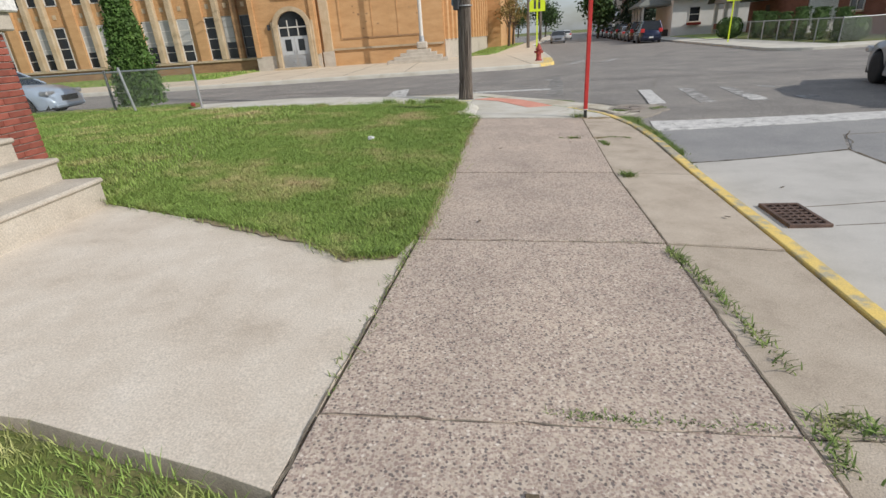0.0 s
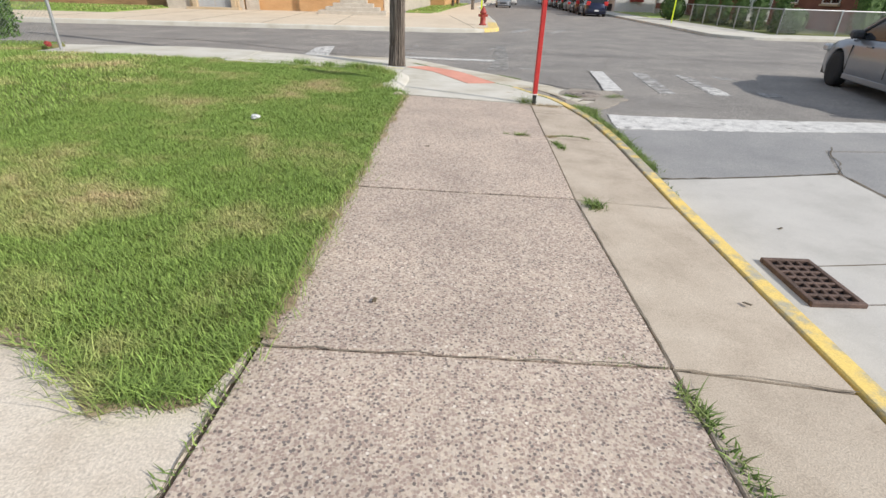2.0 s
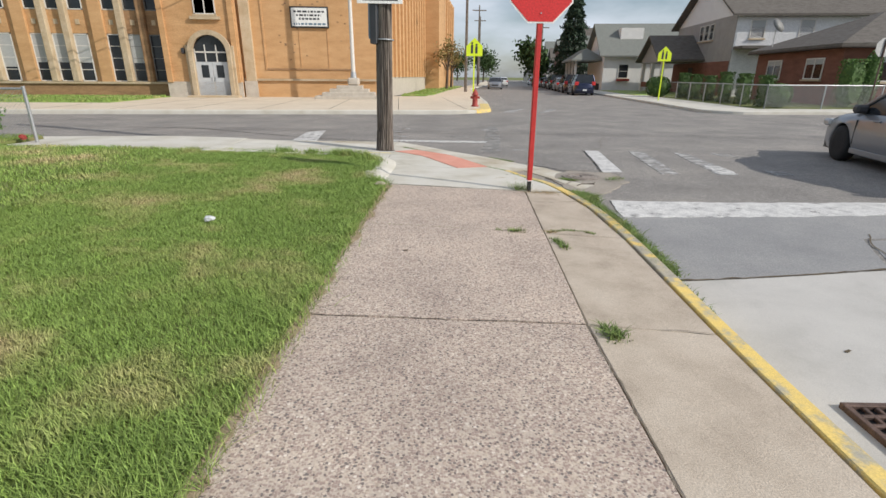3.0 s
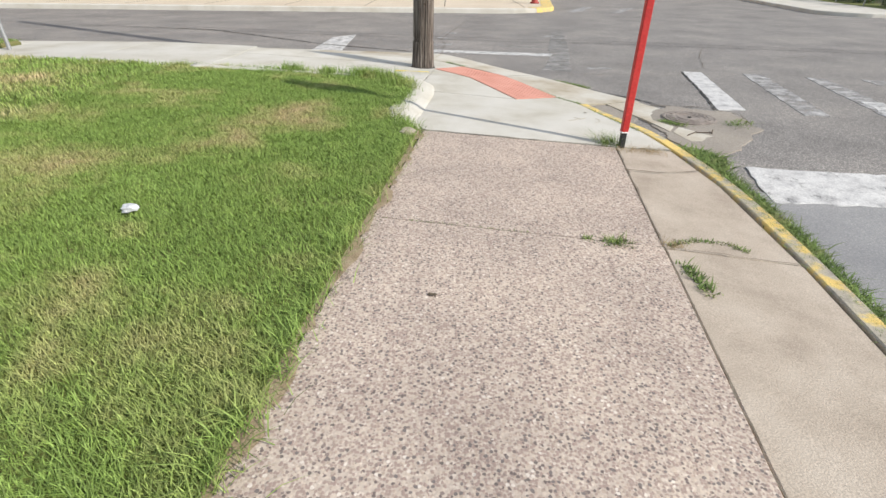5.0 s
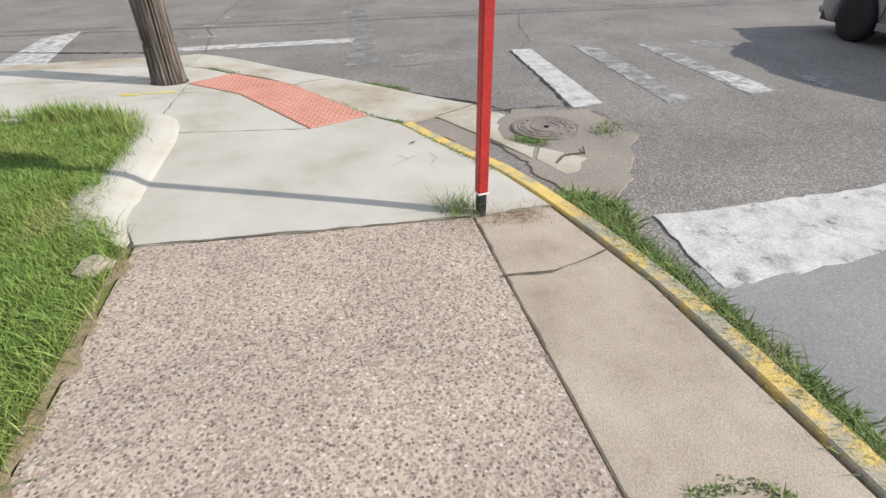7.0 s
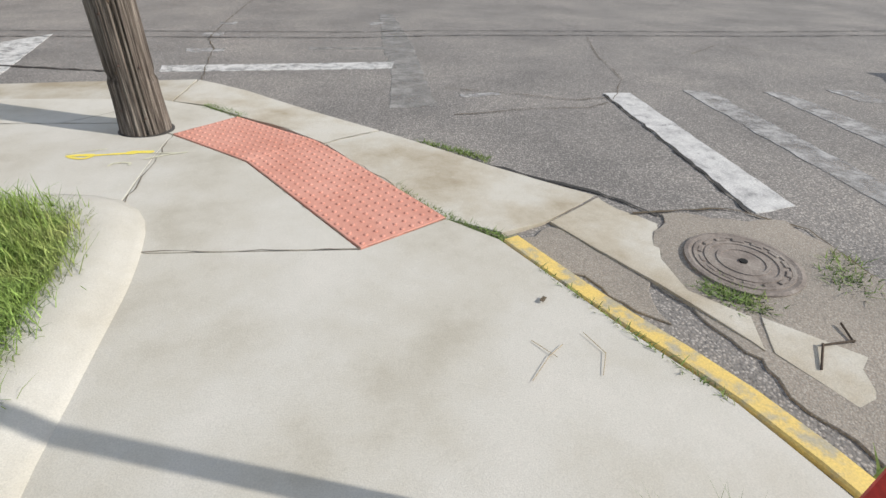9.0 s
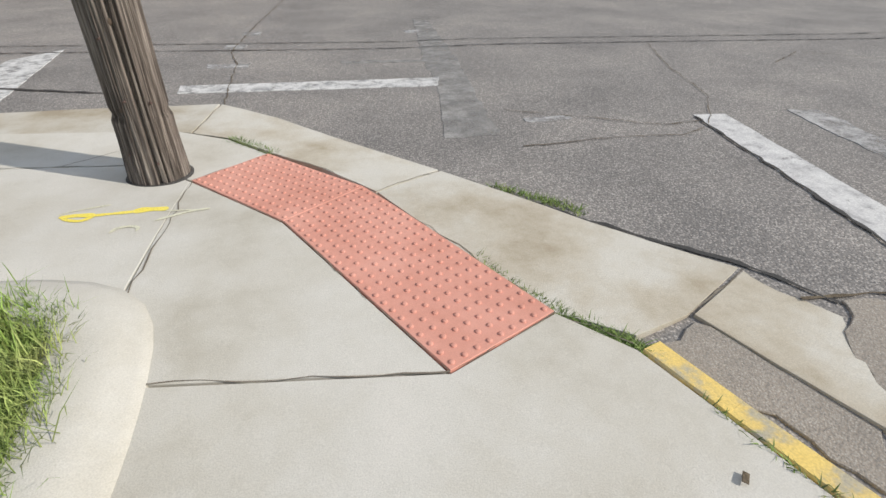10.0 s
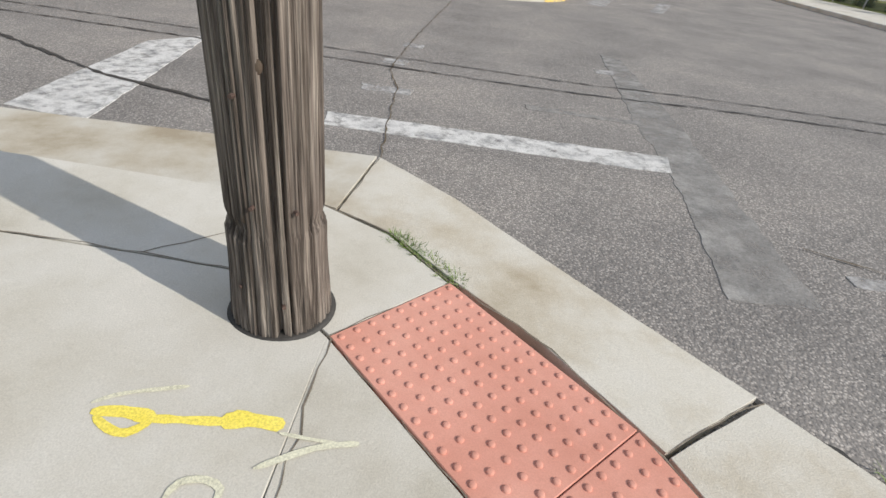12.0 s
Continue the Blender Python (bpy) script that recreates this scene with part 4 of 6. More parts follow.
# ---------- stop sign ----------
stop = thing("stop_sign", "red octagonal stop sign on a square red steel post", "stop sign", (2.755, 9.07, walk_z(2.755, 9.07)))
part("post", boxm(-.03, .03, -.03, .03, .13, 2.85, bevel=.006), RED, stop, "red painted square steel post")
part("sleeve", boxm(-.024, .024, -.024, .024, -.06, .16, bevel=.004), STEEL_BLACK, stop, "dark bare steel foot")
part("collar", boxm(-.033, .033, -.033, .033, .128, .14, bevel=.003), SIGN_WHITE, stop, "chipped pale band")


def octagon(r, y0, y1):
    bm = bmesh.new()
    bmesh.ops.create_cone(bm, cap_ends=True, segments=8, radius1=r, radius2=r, depth=y1 - y0, matrix=Matrix.Translation((0, (y0 + y1) / 2, 0)) @ Euler((math.pi / 2, 0, 0)).to_matrix().to_4x4() @ Euler((0, 0, math.pi / 8)).to_matrix().to_4x4())
    return bm


face = part("plate", octagon(.41, -.036, -.032), SIGN_WHITE, stop)
face.matrix_basis = pose(0, 0, 2.40)
inner_face = part("red_face", octagon(.39, -.040, -.0365), SIGN_RED, face)


def writing(text, size, material, parent, m, name="lettering"):
    cu = bpy.data.curves.new(name, "FONT")
    cu.body, cu.size, cu.align_x, cu.align_y, cu.extrude = text, size, "CENTER", "CENTER", 0.001
    cu.materials.append(material)
    tmp = bpy.data.objects.new(name, cu)
    me = bpy.data.meshes.new_from_object(tmp)
    bpy.data.objects.remove(tmp)
    ob = new(name, me)
    ob.parent = parent
    ob.matrix_basis = m
    return ob


writing("STOP", .34, SIGN_WHITE, face, pose(0, -.0425, 0, 90, 0, 0) @ Matrix.Diagonal((.92, 1.05, 1, 1)))
for z in (2.13, 2.67):
    part("bolt", cylm((0, -.052, z), (0, -.03, z), .009, seg=8), GALV, stop)

# ---------- drain, manhole ----------
dz = road_z(3.5, 4.5)
drain = thing("drain_grate", "rusty cast iron drain grate set in the gutter", "drain", (3.52, 4.49, dz + .022), -6)
fr = bmesh.new()
for a in ((-.17, .17, -.29, -.255), (-.17, .17, .255, .29), (-.17, -.135, -.255, .255), (.135, .17, -.255, .255)):
    box(fr, *a, -.03, .016, bevel=.004)
part("frame", fr, IRON, drain)
for i in range(1, 7):
    part("bar", boxm(-.135, .135, -.255 + .0729 * i - .012, -.255 + .0729 * i + .012, -.03, .012, bevel=.004), IRON, drain)
for i in range(1, 4):
    part("cross_bar", boxm(-.135 + .0675 * i - .012, -.135 + .0675 * i + .012, -.255, .255, -.03, .011, bevel=.004), IRON, drain)
part("pit", boxm(-.135, .135, -.255, .255, -.03, -.008), BLACK, drain, "dark pit below the bars")
mz = road_z(3.93, 10.34) + .018
man = thing("manhole_cover", "dusty round cast iron manhole cover in broken asphalt", "manhole cover", (3.93, 10.34, mz))
part("cover", lathe([(.29, -.05), (.29, .004), (.27, .008), (.25, .003), (.10, .004), (.02, .004)], 40), COVER, man)
for r in (.235, .18, .12):
    part("ring", lathe([(r - .012, 0), (r - .010, .009), (r + .010, .009), (r + .012, 0)], 40), COVER, man)
for k in range(14):
    a = k * 2 * math.pi / 14
    part("lug", boxm(-.012, .012, -.03, .03, .0, .011, bevel=.003, m=Matrix.Rotation(a, 4, "Z") @ Matrix.Translation((.21, 0, 0))), COVER, man)
part("pick_hole", lathe([(.022, .002), (.022, .0105), (.014, .0105)], 14), BLACK, man)

# ---------- spray marks, litter ----------
def sprayed(line, width, material, label):
    pts = curve_pts([(*p, 0) for p in line], .02)
    bm = bmesh.new()
    last = None
    for i, p in enumerate(pts):
        a, b = Vector(pts[max(0, i - 1)]), Vector(pts[min(len(pts) - 1, i + 1)])
        d = (b - a).to_2d().normalized()
        w = width * (1 + .35 * noise.noise(Vector((p[0] * 20, p[1] * 20, 5)))) * min(1, .4 + 6 * min(i, len(pts) - 1 - i) / len(pts))
        pair = [bm.verts.new((p[0] - s * d.y * w / 2, p[1] + s * d.x * w / 2, walk_z(p[0], p[1]) + .0035)) for s in (-1, 1)]
        if last:
            bm.faces.new((last[0], pair[0], pair[1], last[1]))
        last = pair
    bmesh.ops.recalc_face_normals(bm, faces=bm.faces[:])
    return tagged(part("spray_mark", bm, material), label, "spray mark", kind="structure")


sprayed([(.46, 12.575), (.60, 12.575), (.76, 12.575)], .028, YSPRAY, "yellow sprayed double arrow on the concrete")
sprayed([(.345, 12.59), (.42, 12.595), (.52, 12.58)], .04, YSPRAY, "yellow sprayed arrow head")
sprayed([(.36, 12.575), (.42, 12.535), (.47, 12.525), (.52, 12.57)], .025, YSPRAY, "yellow sprayed arrow head")
sprayed([(.70, 12.575), (.78, 12.585), (.88, 12.57)], .055, YSPRAY, "yellow sprayed arrow head")
sprayed([(.72, 12.57), (.74, 12.605), (.80, 12.59)], .03, YSPRAY, "yellow sprayed arrow head")
sprayed([(.33, 12.62), (.40, 12.66), (.57, 12.70)], .016, WSPRAY, "faint pale sprayed line on concrete")
sprayed([(.83, 12.43), (.98, 12.50), (1.10, 12.52)], .02, WSPRAY, "faint pale sprayed line on concrete")
sprayed([(.87, 12.545), (.95, 12.53), (1.05, 12.515)], .012, WSPRAY, "faint pale sprayed line on concrete")
sprayed([(.64, 12.34), (.66, 12.385), (.72, 12.395), (.765, 12.37), (.76, 12.33)], .02, WSPRAY, "faint pale sprayed loop on concrete")


def crumpled(at, size, material, label, seed, name="litter", category="litter", flat=.5):
    bm = bmesh.new()
    bmesh.ops.create_icosphere(bm, subdivisions=2, radius=1)
    r = random.Random(seed)
    for v in bm.verts:
        v.co *= r.uniform(.6, 1.1)
        v.co.z *= flat
        v.co = Vector((v.co.x * size[0], v.co.y * size[1], v.co.z * size[0]))
    ob = part(name, bm, material)
    ob.matrix_basis = pose(*at, 0, 0, r.uniform(0, 180))
    return tagged(ob, label, category)


crumpled((-.68, 7.26, lawn_z(-.9, 7.3) + .035), (.055, .035), LITTER_M, "crumpled white plastic scrap on the lawn", 1)
crumpled((.80, 9.10, walk_z(.8, 9.1) + .03), (.11, .09), CONC_OLD, "flat grey stone at the lawn edge", 2, "stone", "stone", .35)
crumpled((-6.25, 13.2, .2), (.12, .07), HYD_RED, "faded red scrap beside the fence post", 3)
for k, (x, y) in enumerate(((.78, 1.38), (2.73, 10.33), (.72, 3.9), (2.62, 3.9), (1.1, 6.6), (3.9, 5.3))):
    b = bmesh.new()
    box(b, -.022, .022, -.010, .010, 0, .003, bevel=.001)
    ob = tagged(part("dead_leaf", b, DIRT), "small dark dead leaf on the pavement", "leaf")
    ob.matrix_basis = pose(x, y, (walk_z if x < 3.2 else road_z)(x, y) + .012, 4, 6, 40 * k)
for k, line in enumerate(([(2.72, 9.85), (2.80, 9.95), (2.78, 10.08)], [(2.45, 9.9), (2.58, 10.0), (2.66, 10.04)], [(2.55, 10.1), (2.6, 9.98)], [(3.62, 9.65), (3.75, 9.75), (3.9, 9.72), (3.95, 9.82)])):
    b = bmesh.new()
    for a, c in zip(line, line[1:]):
        cyl(b, (*a, walk_z(*a) + .006 if a[0] < 3.2 else -.12), (*c, walk_z(*c) + .010 if a[0] < 3.2 else -.11), .0013 + .004 * (k == 3), seg=5)
    tagged(part("twig", b, BARK if k == 3 else STRAW), "thin dry twig lying on the concrete", "twig")


# pole of the brick house: steps and pillar
steps = thing("front_steps", "worn pale limestone front steps of the house", "steps", (0, 0, walk_z(-3, 4.5)), kind="structure")
for k in range(4):
    x1, z1 = -2.71 - .34 * k, .24 + .20 * k
    part("step", boxm(-7.0, x1 + .025, 1.2, 4.585, z1 - .045, z1, bevel=.015), LIMESTONE, steps, "worn stone tread with a rounded nosing")
    part("riser", boxm(-7.0, x1, 1.22, 4.56, -.1 if k == 0 else z1 - .20, z1 - .045), LIMESTONE, steps)
pillar = thing("brick_pillar", "dark red brick porch pillar with a stone cap", "pillar", (-4.54, 5.56, .1), 0)
part("core", boxm(-.29, .29, -.29, .29, -.3, 1.62), MORTAR, pillar)
part("cap", boxm(-.40, .40, -.40, .40, 1.62, 1.80, bevel=.015), LIMESTONE, pillar, "pale limestone cap")
part("lintel", boxm(-.46, .46, -.46, .46, 1.80, 1.98, bevel=.015), WHITEWALL, pillar, "white painted block with a red stain")
part("upper_shaft", boxm(-.3, .3, -.3, .3, 1.98, 3.2), MORTAR, pillar)
brick_me = mesh_of("brick", boxm(-.1, .1, -.05, .05, -.03, .03, bevel=.004), BRICK_RED)
half_me = mesh_of("brick", boxm(-.047, .047, -.05, .05, -.03, .03, bevel=.004), BRICK_RED)
for side in range(4):
    turn = Matrix.Rotation(side * math.pi / 2, 4, "Z")
    for row in range(26):
        z = -.2 + row * .0705
        x = -.30 + (0 if row % 2 else -.105)
        while x < .30:
            w = .105 if (x < -.31 or x + .21 > .33) else .21
            a, b = max(x, -.30), min(x + .21, .31)
            if b - a > .05:
                ob = new("brick", brick_me if b - a > .15 else half_me)
                ob.parent = pillar
                ob.matrix_basis = turn @ Matrix.Translation(((a + b) / 2, -.255, z))
            x += .21

# ---------- far side of the cross street: school ----------
ST = 0.183   # the far street bears to the right by this much per metre


def flat(z):
    return lambda x, y: z


def ridge(x0, x1, y0, y1, z0, z1, over=0.4, along="x"):
    """A gable roof of some thickness."""
    bm = bmesh.new()
    a0, a1, b0, b1 = (x0, x1, y0, y1) if along == "x" else (y0, y1, x0, x1)
    m = (b0 + b1) / 2
    prof = [(b0 - over, z0 - .12), (m, z1), (b1 + over, z0 - .12), (b1 + over, z0 - .28), (m, z1 - .18), (b0 - over, z0 - .28)]
    ends = []
    for a in (a0 - over, a1 + over):
        ends.append([bm.verts.new((a, b, z) if along == "x" else (b, a, z)) for b, z in prof])
    for i in range(6):
        j = (i + 1) % 6
        bm.faces.new((ends[0][i], ends[0][j], ends[1][j], ends[1][i]))
    bm.faces.new((ends[0][0], ends[0][1], ends[0][4], ends[0][5])), bm.faces.new((ends[0][1], ends[0][2], ends[0][3], ends[0][4]))
    bm.faces.new((ends[1][0], ends[1][1], ends[1][4], ends[1][5])), bm.faces.new((ends[1][1], ends[1][2], ends[1][3], ends[1][4]))
    bmesh.ops.recalc_face_normals(bm, faces=bm.faces[:])
    return bm


def gable_wall(x0, x1, y0, y1, z0, z1, zp, along="x"):
    bm = bmesh.new()
    if along == "x":
        pr = [(y0, z0), (y1, z0), (y1, z1), ((y0 + y1) / 2, zp), (y0, z1)]
        e = [[bm.verts.new((x, y, z)) for y, z in pr] for x in (x0, x1)]
    else:
        pr = [(x0, z0), (x1, z0), (x1, z1), ((x0 + x1) / 2, zp), (x0, z1)]
        e = [[bm.verts.new((x, y, z)) for x, z in pr] for y in (y0, y1)]
    bm.faces.new(e[0]), bm.faces.new(e[1][::-1])
    for i in range(5):
        j = (i + 1) % 5
        bm.faces.new((e[0][i], e[0][j], e[1][j], e[1][i]))
    bmesh.ops.recalc_face_normals(bm, faces=bm.faces[:])
    return bm


def hip(x0, x1, y0, y1, z0, z1, over=.5):
    bm = bmesh.new()
    x0, x1, y0, y1 = x0 - over, x1 + over, y0 - over, y1 + over
    h = (y1 - y0) / 2 if x1 - x0 > y1 - y0 else (x1 - x0) / 2
    if x1 - x0 > y1 - y0:
        r = ((x0 + h, (y0 + y1) / 2), (x1 - h, (y0 + y1) / 2))
    else:
        r = (((x0 + x1) / 2, y0 + h), ((x0 + x1) / 2, y1 - h))
    lo = [bm.verts.new((x, y, z0)) for x, y in ((x0, y0), (x1, y0), (x1, y1), (x0, y1))]
    lb = [bm.verts.new((x, y, z0 - .18)) for x, y in ((x0, y0), (x1, y0), (x1, y1), (x0, y1))]
    a, b = (bm.verts.new((*p, z1)) for p in r)
    if x1 - x0 > y1 - y0:
        fs = ((lo[0], lo[1], b, a), (lo[2], lo[3], a, b), (lo[3], lo[0], a), (lo[1], lo[2], b))
    else:
        fs = ((lo[1], lo[2], b, a), (lo[3], lo[0], a, b), (lo[0], lo[1], a), (lo[2], lo[3], b))
    for f in fs:
        bm.faces.new(f)
    for i in range(4):
        bm.faces.new((lo[i], lb[i], lb[(i + 1) % 4], lo[(i + 1) % 4]))
    bm.faces.new(lb[::-1])
    bmesh.ops.recalc_face_normals(bm, faces=bm.faces[:])
    return bm


def window(parent, m, w, h, frame_m=FRAME_W, blind=0.0, bars=3, sill=True, mull=0, glass=GLASS_DARK):
    """A window set in a recess; m puts its lower middle on the wall, y into the wall."""
    bm = bmesh.new()
    t = .06
    for a in ((-w / 2, -w / 2 + t, 0, h), (w / 2 - t, w / 2, 0, h), (-w / 2, w / 2, h - t, h), (-w / 2, w / 2, 0, t)):
        box(bm, a[0], a[1], -.03, .06, a[2], a[3])
    win = part("window", bm, frame_m, parent)
    win.matrix_basis = m
    part("pane", boxm(-w / 2 + t, w / 2 - t, .02, .05, t, h - t), glass, win)
    for k in range(1, bars + 1):
        z = h * k / (bars + 1)
        part("glazing_bar", boxm(-w / 2 + t, w / 2 - t, -.01, .02, z - .02, z + .02), frame_m, win)
    for k in range(1, mull + 1):
        x = -w / 2 + w * k / (mull + 1)
        part("mullion", boxm(x - .03, x + .03, -.02, .02, t, h - t), frame_m, win)
    if blind:
        part("blind", boxm(-w / 2 + t, w / 2 - t, -.006, .012, h * (1 - blind), h - t), BLIND, win, "pale roller blind partly drawn")
    if sill:
        part("sill", boxm(-w / 2 - .06, w / 2 + .06, -.12, .03, -.1, 0), CUT_STONE, win)
    return win


# pavement in front of the school and along its side
far_pave = thing("school_pavement", "broad tan concrete pavement outside the school", "pavement", kind="structure")
corner = [(3.5 + 1.6 * math.sin(a), 26.2 - 1.6 * math.cos(a)) for a in [k * math.pi / 2 / 6 for k in range(7)]]
FARP = [(-90, 24.9)] + corner + [(5.95, 32), (9.4, 64), (7.6 + ST * 160, 186), (3.0 + ST * 160, 186), (2.9, 40), (-13.6, 40), (-13.6, 30.2), (-90, 30.2)]
part("slab", slab(FARP, flat(0.0), 0.0, 0.3, 3.0, 0, .02), PLAZA, far_pave)
for x in range(-14, 6, 3):
    part("joint", slab([(x, 25.2), (x + .03, 25.2), (x + .03, 38), (x, 38)], flat(.004), 0, .003, 5, 0, .001), DIRT, far_pave)
part("kerb_face", ribbon([(-90, 24.9, 0), (3.4, 24.6, 0)] + [(x, y, 0) for x, y in corner] + [(5.95, 32, 0), (9.4, 64, 0), (7.6 + ST * 160, 186, 0)], [(-.02, .006), (.12, .006), (.16, -.02), (.18, -.3)]), CONC_NEW, far_pave, "pale kerb")
part("yellow_kerb", ribbon([(x, y, .004) for x, y in corner[2:]] + [(5.36, 28.0, .004), (5.66, 30, .004)], [(-.3, .006), (.13, .006), (.17, -.02), (.19, -.3)]), YELLOW, far_pave, "yellow painted kerb")
fl = tagged(part("school_lawn", slab([(-90, 30.2), (-13.6, 30.2), (-13.6, 39), (-90, 39)], flat(.04), 0, .2, 6, 0, .03), GRASS), "mown strip of lawn below the school windows", "lawn", kind="structure")
sl = tagged(part("school_lawn", slab([(1.2, 42), (3.6, 42), (3.4 + ST * 40, 82), (-.2 + ST * 40, 82)], flat(.04), 0, .1, 4, 0, .03), GRASS), "mown strip of lawn beside the school", "lawn", kind="structure")
for poly, ob, n in (([(-35, 30.2), (-13.7, 30.2), (-13.7, 37.5), (-35, 37.5)], fl, 26000), ([(1.3, 42), (3.6, 42), (9, 72), (6, 72)], sl, 9000)):
    p = scatter(poly, n)
    tagged(part("grass", blades("grass", p, np.full(len(p), .04), np.full(len(p), .11), .05, GRASS, .5, 9), None, ob), kind="stuff")

FY = 38.0
school = thing("school_building", "long two-storey buff brick school with stone trim", "school", (0, 0, 0), kind="structure")
wing = part("wall", boxm(-75, -13.6, FY + .45, FY + 14, -.1, 11.2), ORANGE, school, "orange-buff brick wall")
part("plinth", boxm(-75, -13.6, FY + .2, FY + .5, -.1, .78), BUFF, school, "brick plinth")
part("sill_band", boxm(-75, -13.6, FY + .08, FY + .5, .78, .92), CUT_STONE, school, "stone sill course")
# darker brick facing along the plinth's right-hand stretch
part("dark_plinth", boxm(-32, -13.6, FY + .19, FY + .3, -.05, .775), BUFF_DARK, school, "darker buff brick along the plinth")
gk = 0
for g0 in [-14.35 - 4.58 * k for k in range(13)]:
    for k in range(3):
        x = g0 - 1.29 * k
        # the two windows nearest the tower get darker brick and grey frames
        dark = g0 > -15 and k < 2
        r = random.Random(gk)
        for z in (.92, 5.15):
            blind = 0 if dark else r.choice((0, 0, .62, .7, .6) if g0 < -18 else (0, .05, .55))
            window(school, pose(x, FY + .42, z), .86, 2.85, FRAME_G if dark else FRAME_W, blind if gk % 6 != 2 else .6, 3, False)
            gk += 1
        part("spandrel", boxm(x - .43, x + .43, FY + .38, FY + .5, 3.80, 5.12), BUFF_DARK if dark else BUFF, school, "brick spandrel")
        part("spandrel_block", boxm(x - .12, x + .12, FY + .34, FY + .39, 4.3, 4.6), CUT_STONE, school)
        if k < 2:
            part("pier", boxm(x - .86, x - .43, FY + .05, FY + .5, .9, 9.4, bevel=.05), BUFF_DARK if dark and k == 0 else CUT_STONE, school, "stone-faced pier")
    part("brick_pier", boxm(g0 - 3.72, g0 - 3.0, FY + .18, FY + .5, .9, 9.4), ORANGE, school, "broad brick pier")
part("parapet", boxm(-75, -13.6, FY + .1, FY + .5, 9.4, 11.4), BUFF, school)
# entrance tower
part("tower", boxm(-13.6, -9.05, FY - .6, FY + 10, -.1, 13), BUFF, school, "buff brick entrance tower")
part("tower_base", boxm(-13.65, -9.0, FY - .68, FY - .59, -.1, .95), LIMESTONE, school, "pale stone base")
DX = -10.75
arch = bmesh.new()
for k in range(19):
    a = math.pi * k / 18
    b = math.pi * (k + 1) / 18
    if k < 18:
        ring = []
        for rr, yy in ((1.02, -.72), (1.32, -.72), (1.32, -.95), (1.02, -.95)):
            for q in (a, b):
                ring.append(arch.verts.new((DX + rr * math.cos(q), FY + yy, 2.75 + rr * .95 * math.sin(q))))
        for i, j in ((0, 2), (2, 4), (4, 6), (6, 0)):
            arch.faces.new((ring[i], ring[i + 1], ring[j + 1], ring[j]))
for s in (-1, 1):
    box(arch, DX + s * 1.17 - .15, DX + s * 1.17 + .15, FY - .95, FY - .6, 0, 2.75, bevel=.03)
    box(arch, DX + s * 1.38 - .1, DX + s * 1.38 + .1, FY - .85, FY - .6, 0, 3.1, bevel=.03)
bmesh.ops.recalc_face_normals(arch, faces=arch.faces[:])
part("door_surround", arch, CUT_STONE, school, "carved stone arch round the door")
fan = bmesh.new()
fan.faces.new([fan.verts.new((DX + 1.03 * math.cos(math.pi * k / 18), FY - .66, 2.75 + .98 * math.sin(math.pi * k / 18))) for k in range(19)][::-1])
part("fanlight", fan, GLASS_DARK, school, "dark arched fanlight")
part("transom", boxm(DX - 1.03, DX + 1.03, FY - .64, FY - .605, 2.15, 2.75), GLASS_DARK, school, "dark glazed transom")
for x in (-1, -.35, .35, 1):
    part("transom_bar", boxm(DX + x * .98 - .03, DX + x * .98 + .03, FY - .70, FY - .60, 2.12, 3.3 - abs(x) * .4), FRAME_W, school)
part("transom_rail", boxm(DX - 1.03, DX + 1.03, FY - .70, FY - .60, 2.68, 2.76), FRAME_W, school)
for s in (-1, 1):
    d = part("door", boxm(DX + s * .515 - .505, DX + s * .515 + .505, FY - .68, FY - .605, .12, 2.14, bevel=.01), DOOR_P, school, "pale grey painted door leaf")
    part("door_glass", boxm(DX + s * .46 - .22, DX + s * .46 + .22, FY - .695, FY - .675, 1.2, 1.95), GLASS_DARK, d)
    part("door_handle", boxm(DX + s * .1 - .015, DX + s * .1 + .015, FY - .73, FY - .68, 1.0, 1.25), GALV, d)
part("doorstep", boxm(DX - 1.6, DX + 1.6, FY - 1.3, FY - .6, -.05, .12, bevel=.02), CUT_STONE, school)
window(school, pose(DX - .05, FY - .62, 4.9), 1.3, 2.6, FRAME_W, 0, 2, True, 1)
part("tower_sill", boxm(DX - .95, DX + .85, FY - .8, FY - .6, 4.6, 4.78), CUT_STONE, school)
for x in (-13.45, -9.25):
    part("corner_pier", boxm(x - .16, x + .16, FY - .75, FY - .59, .9, 13), BUFF, school)
part("wall_lamp", boxm(-12.5, -12.32, FY - .8, FY - .6, 2.6, 2.95, bevel=.03), DARKBOX, school, "small dark wall lamp")
part("notice_plate", boxm(-9.6, -9.3, FY - .64, FY - .6, 1.75, 2.0), SIGN_WHITE, school, "small white plate")
# auditorium block
part("wall", boxm(-9.05, -.35, FY, FY + 6, -.1, 12), ORANGE, school, "plain orange-buff brick wall")
part("base_band", boxm(-9.05, -.35, FY - .14, FY + .02, 1.02, 1.16), CUT_STONE, school, "stone string course")
part("light_pier", boxm(-8.85, -8.25, FY - .3, FY + .02, -.05, 12), CUT_STONE, school, "pale stone pier")
part("pier_base", boxm(-8.95, -8.15, FY - .4, FY - .28, -.05, 1.0), LIMESTONE, school)
for a in ((-7.6, -7.5, 1.7, 7.4), (-1.9, -1.8, 1.7, 7.4)):
    part("panel_edge", boxm(a[0], a[1], FY - .05, FY + .01, a[2], a[3]), BUFF, school)
part("panel_edge", boxm(-7.5, -1.9, FY - .05, FY + .01, 1.7, 1.8), BUFF_DARK, school)
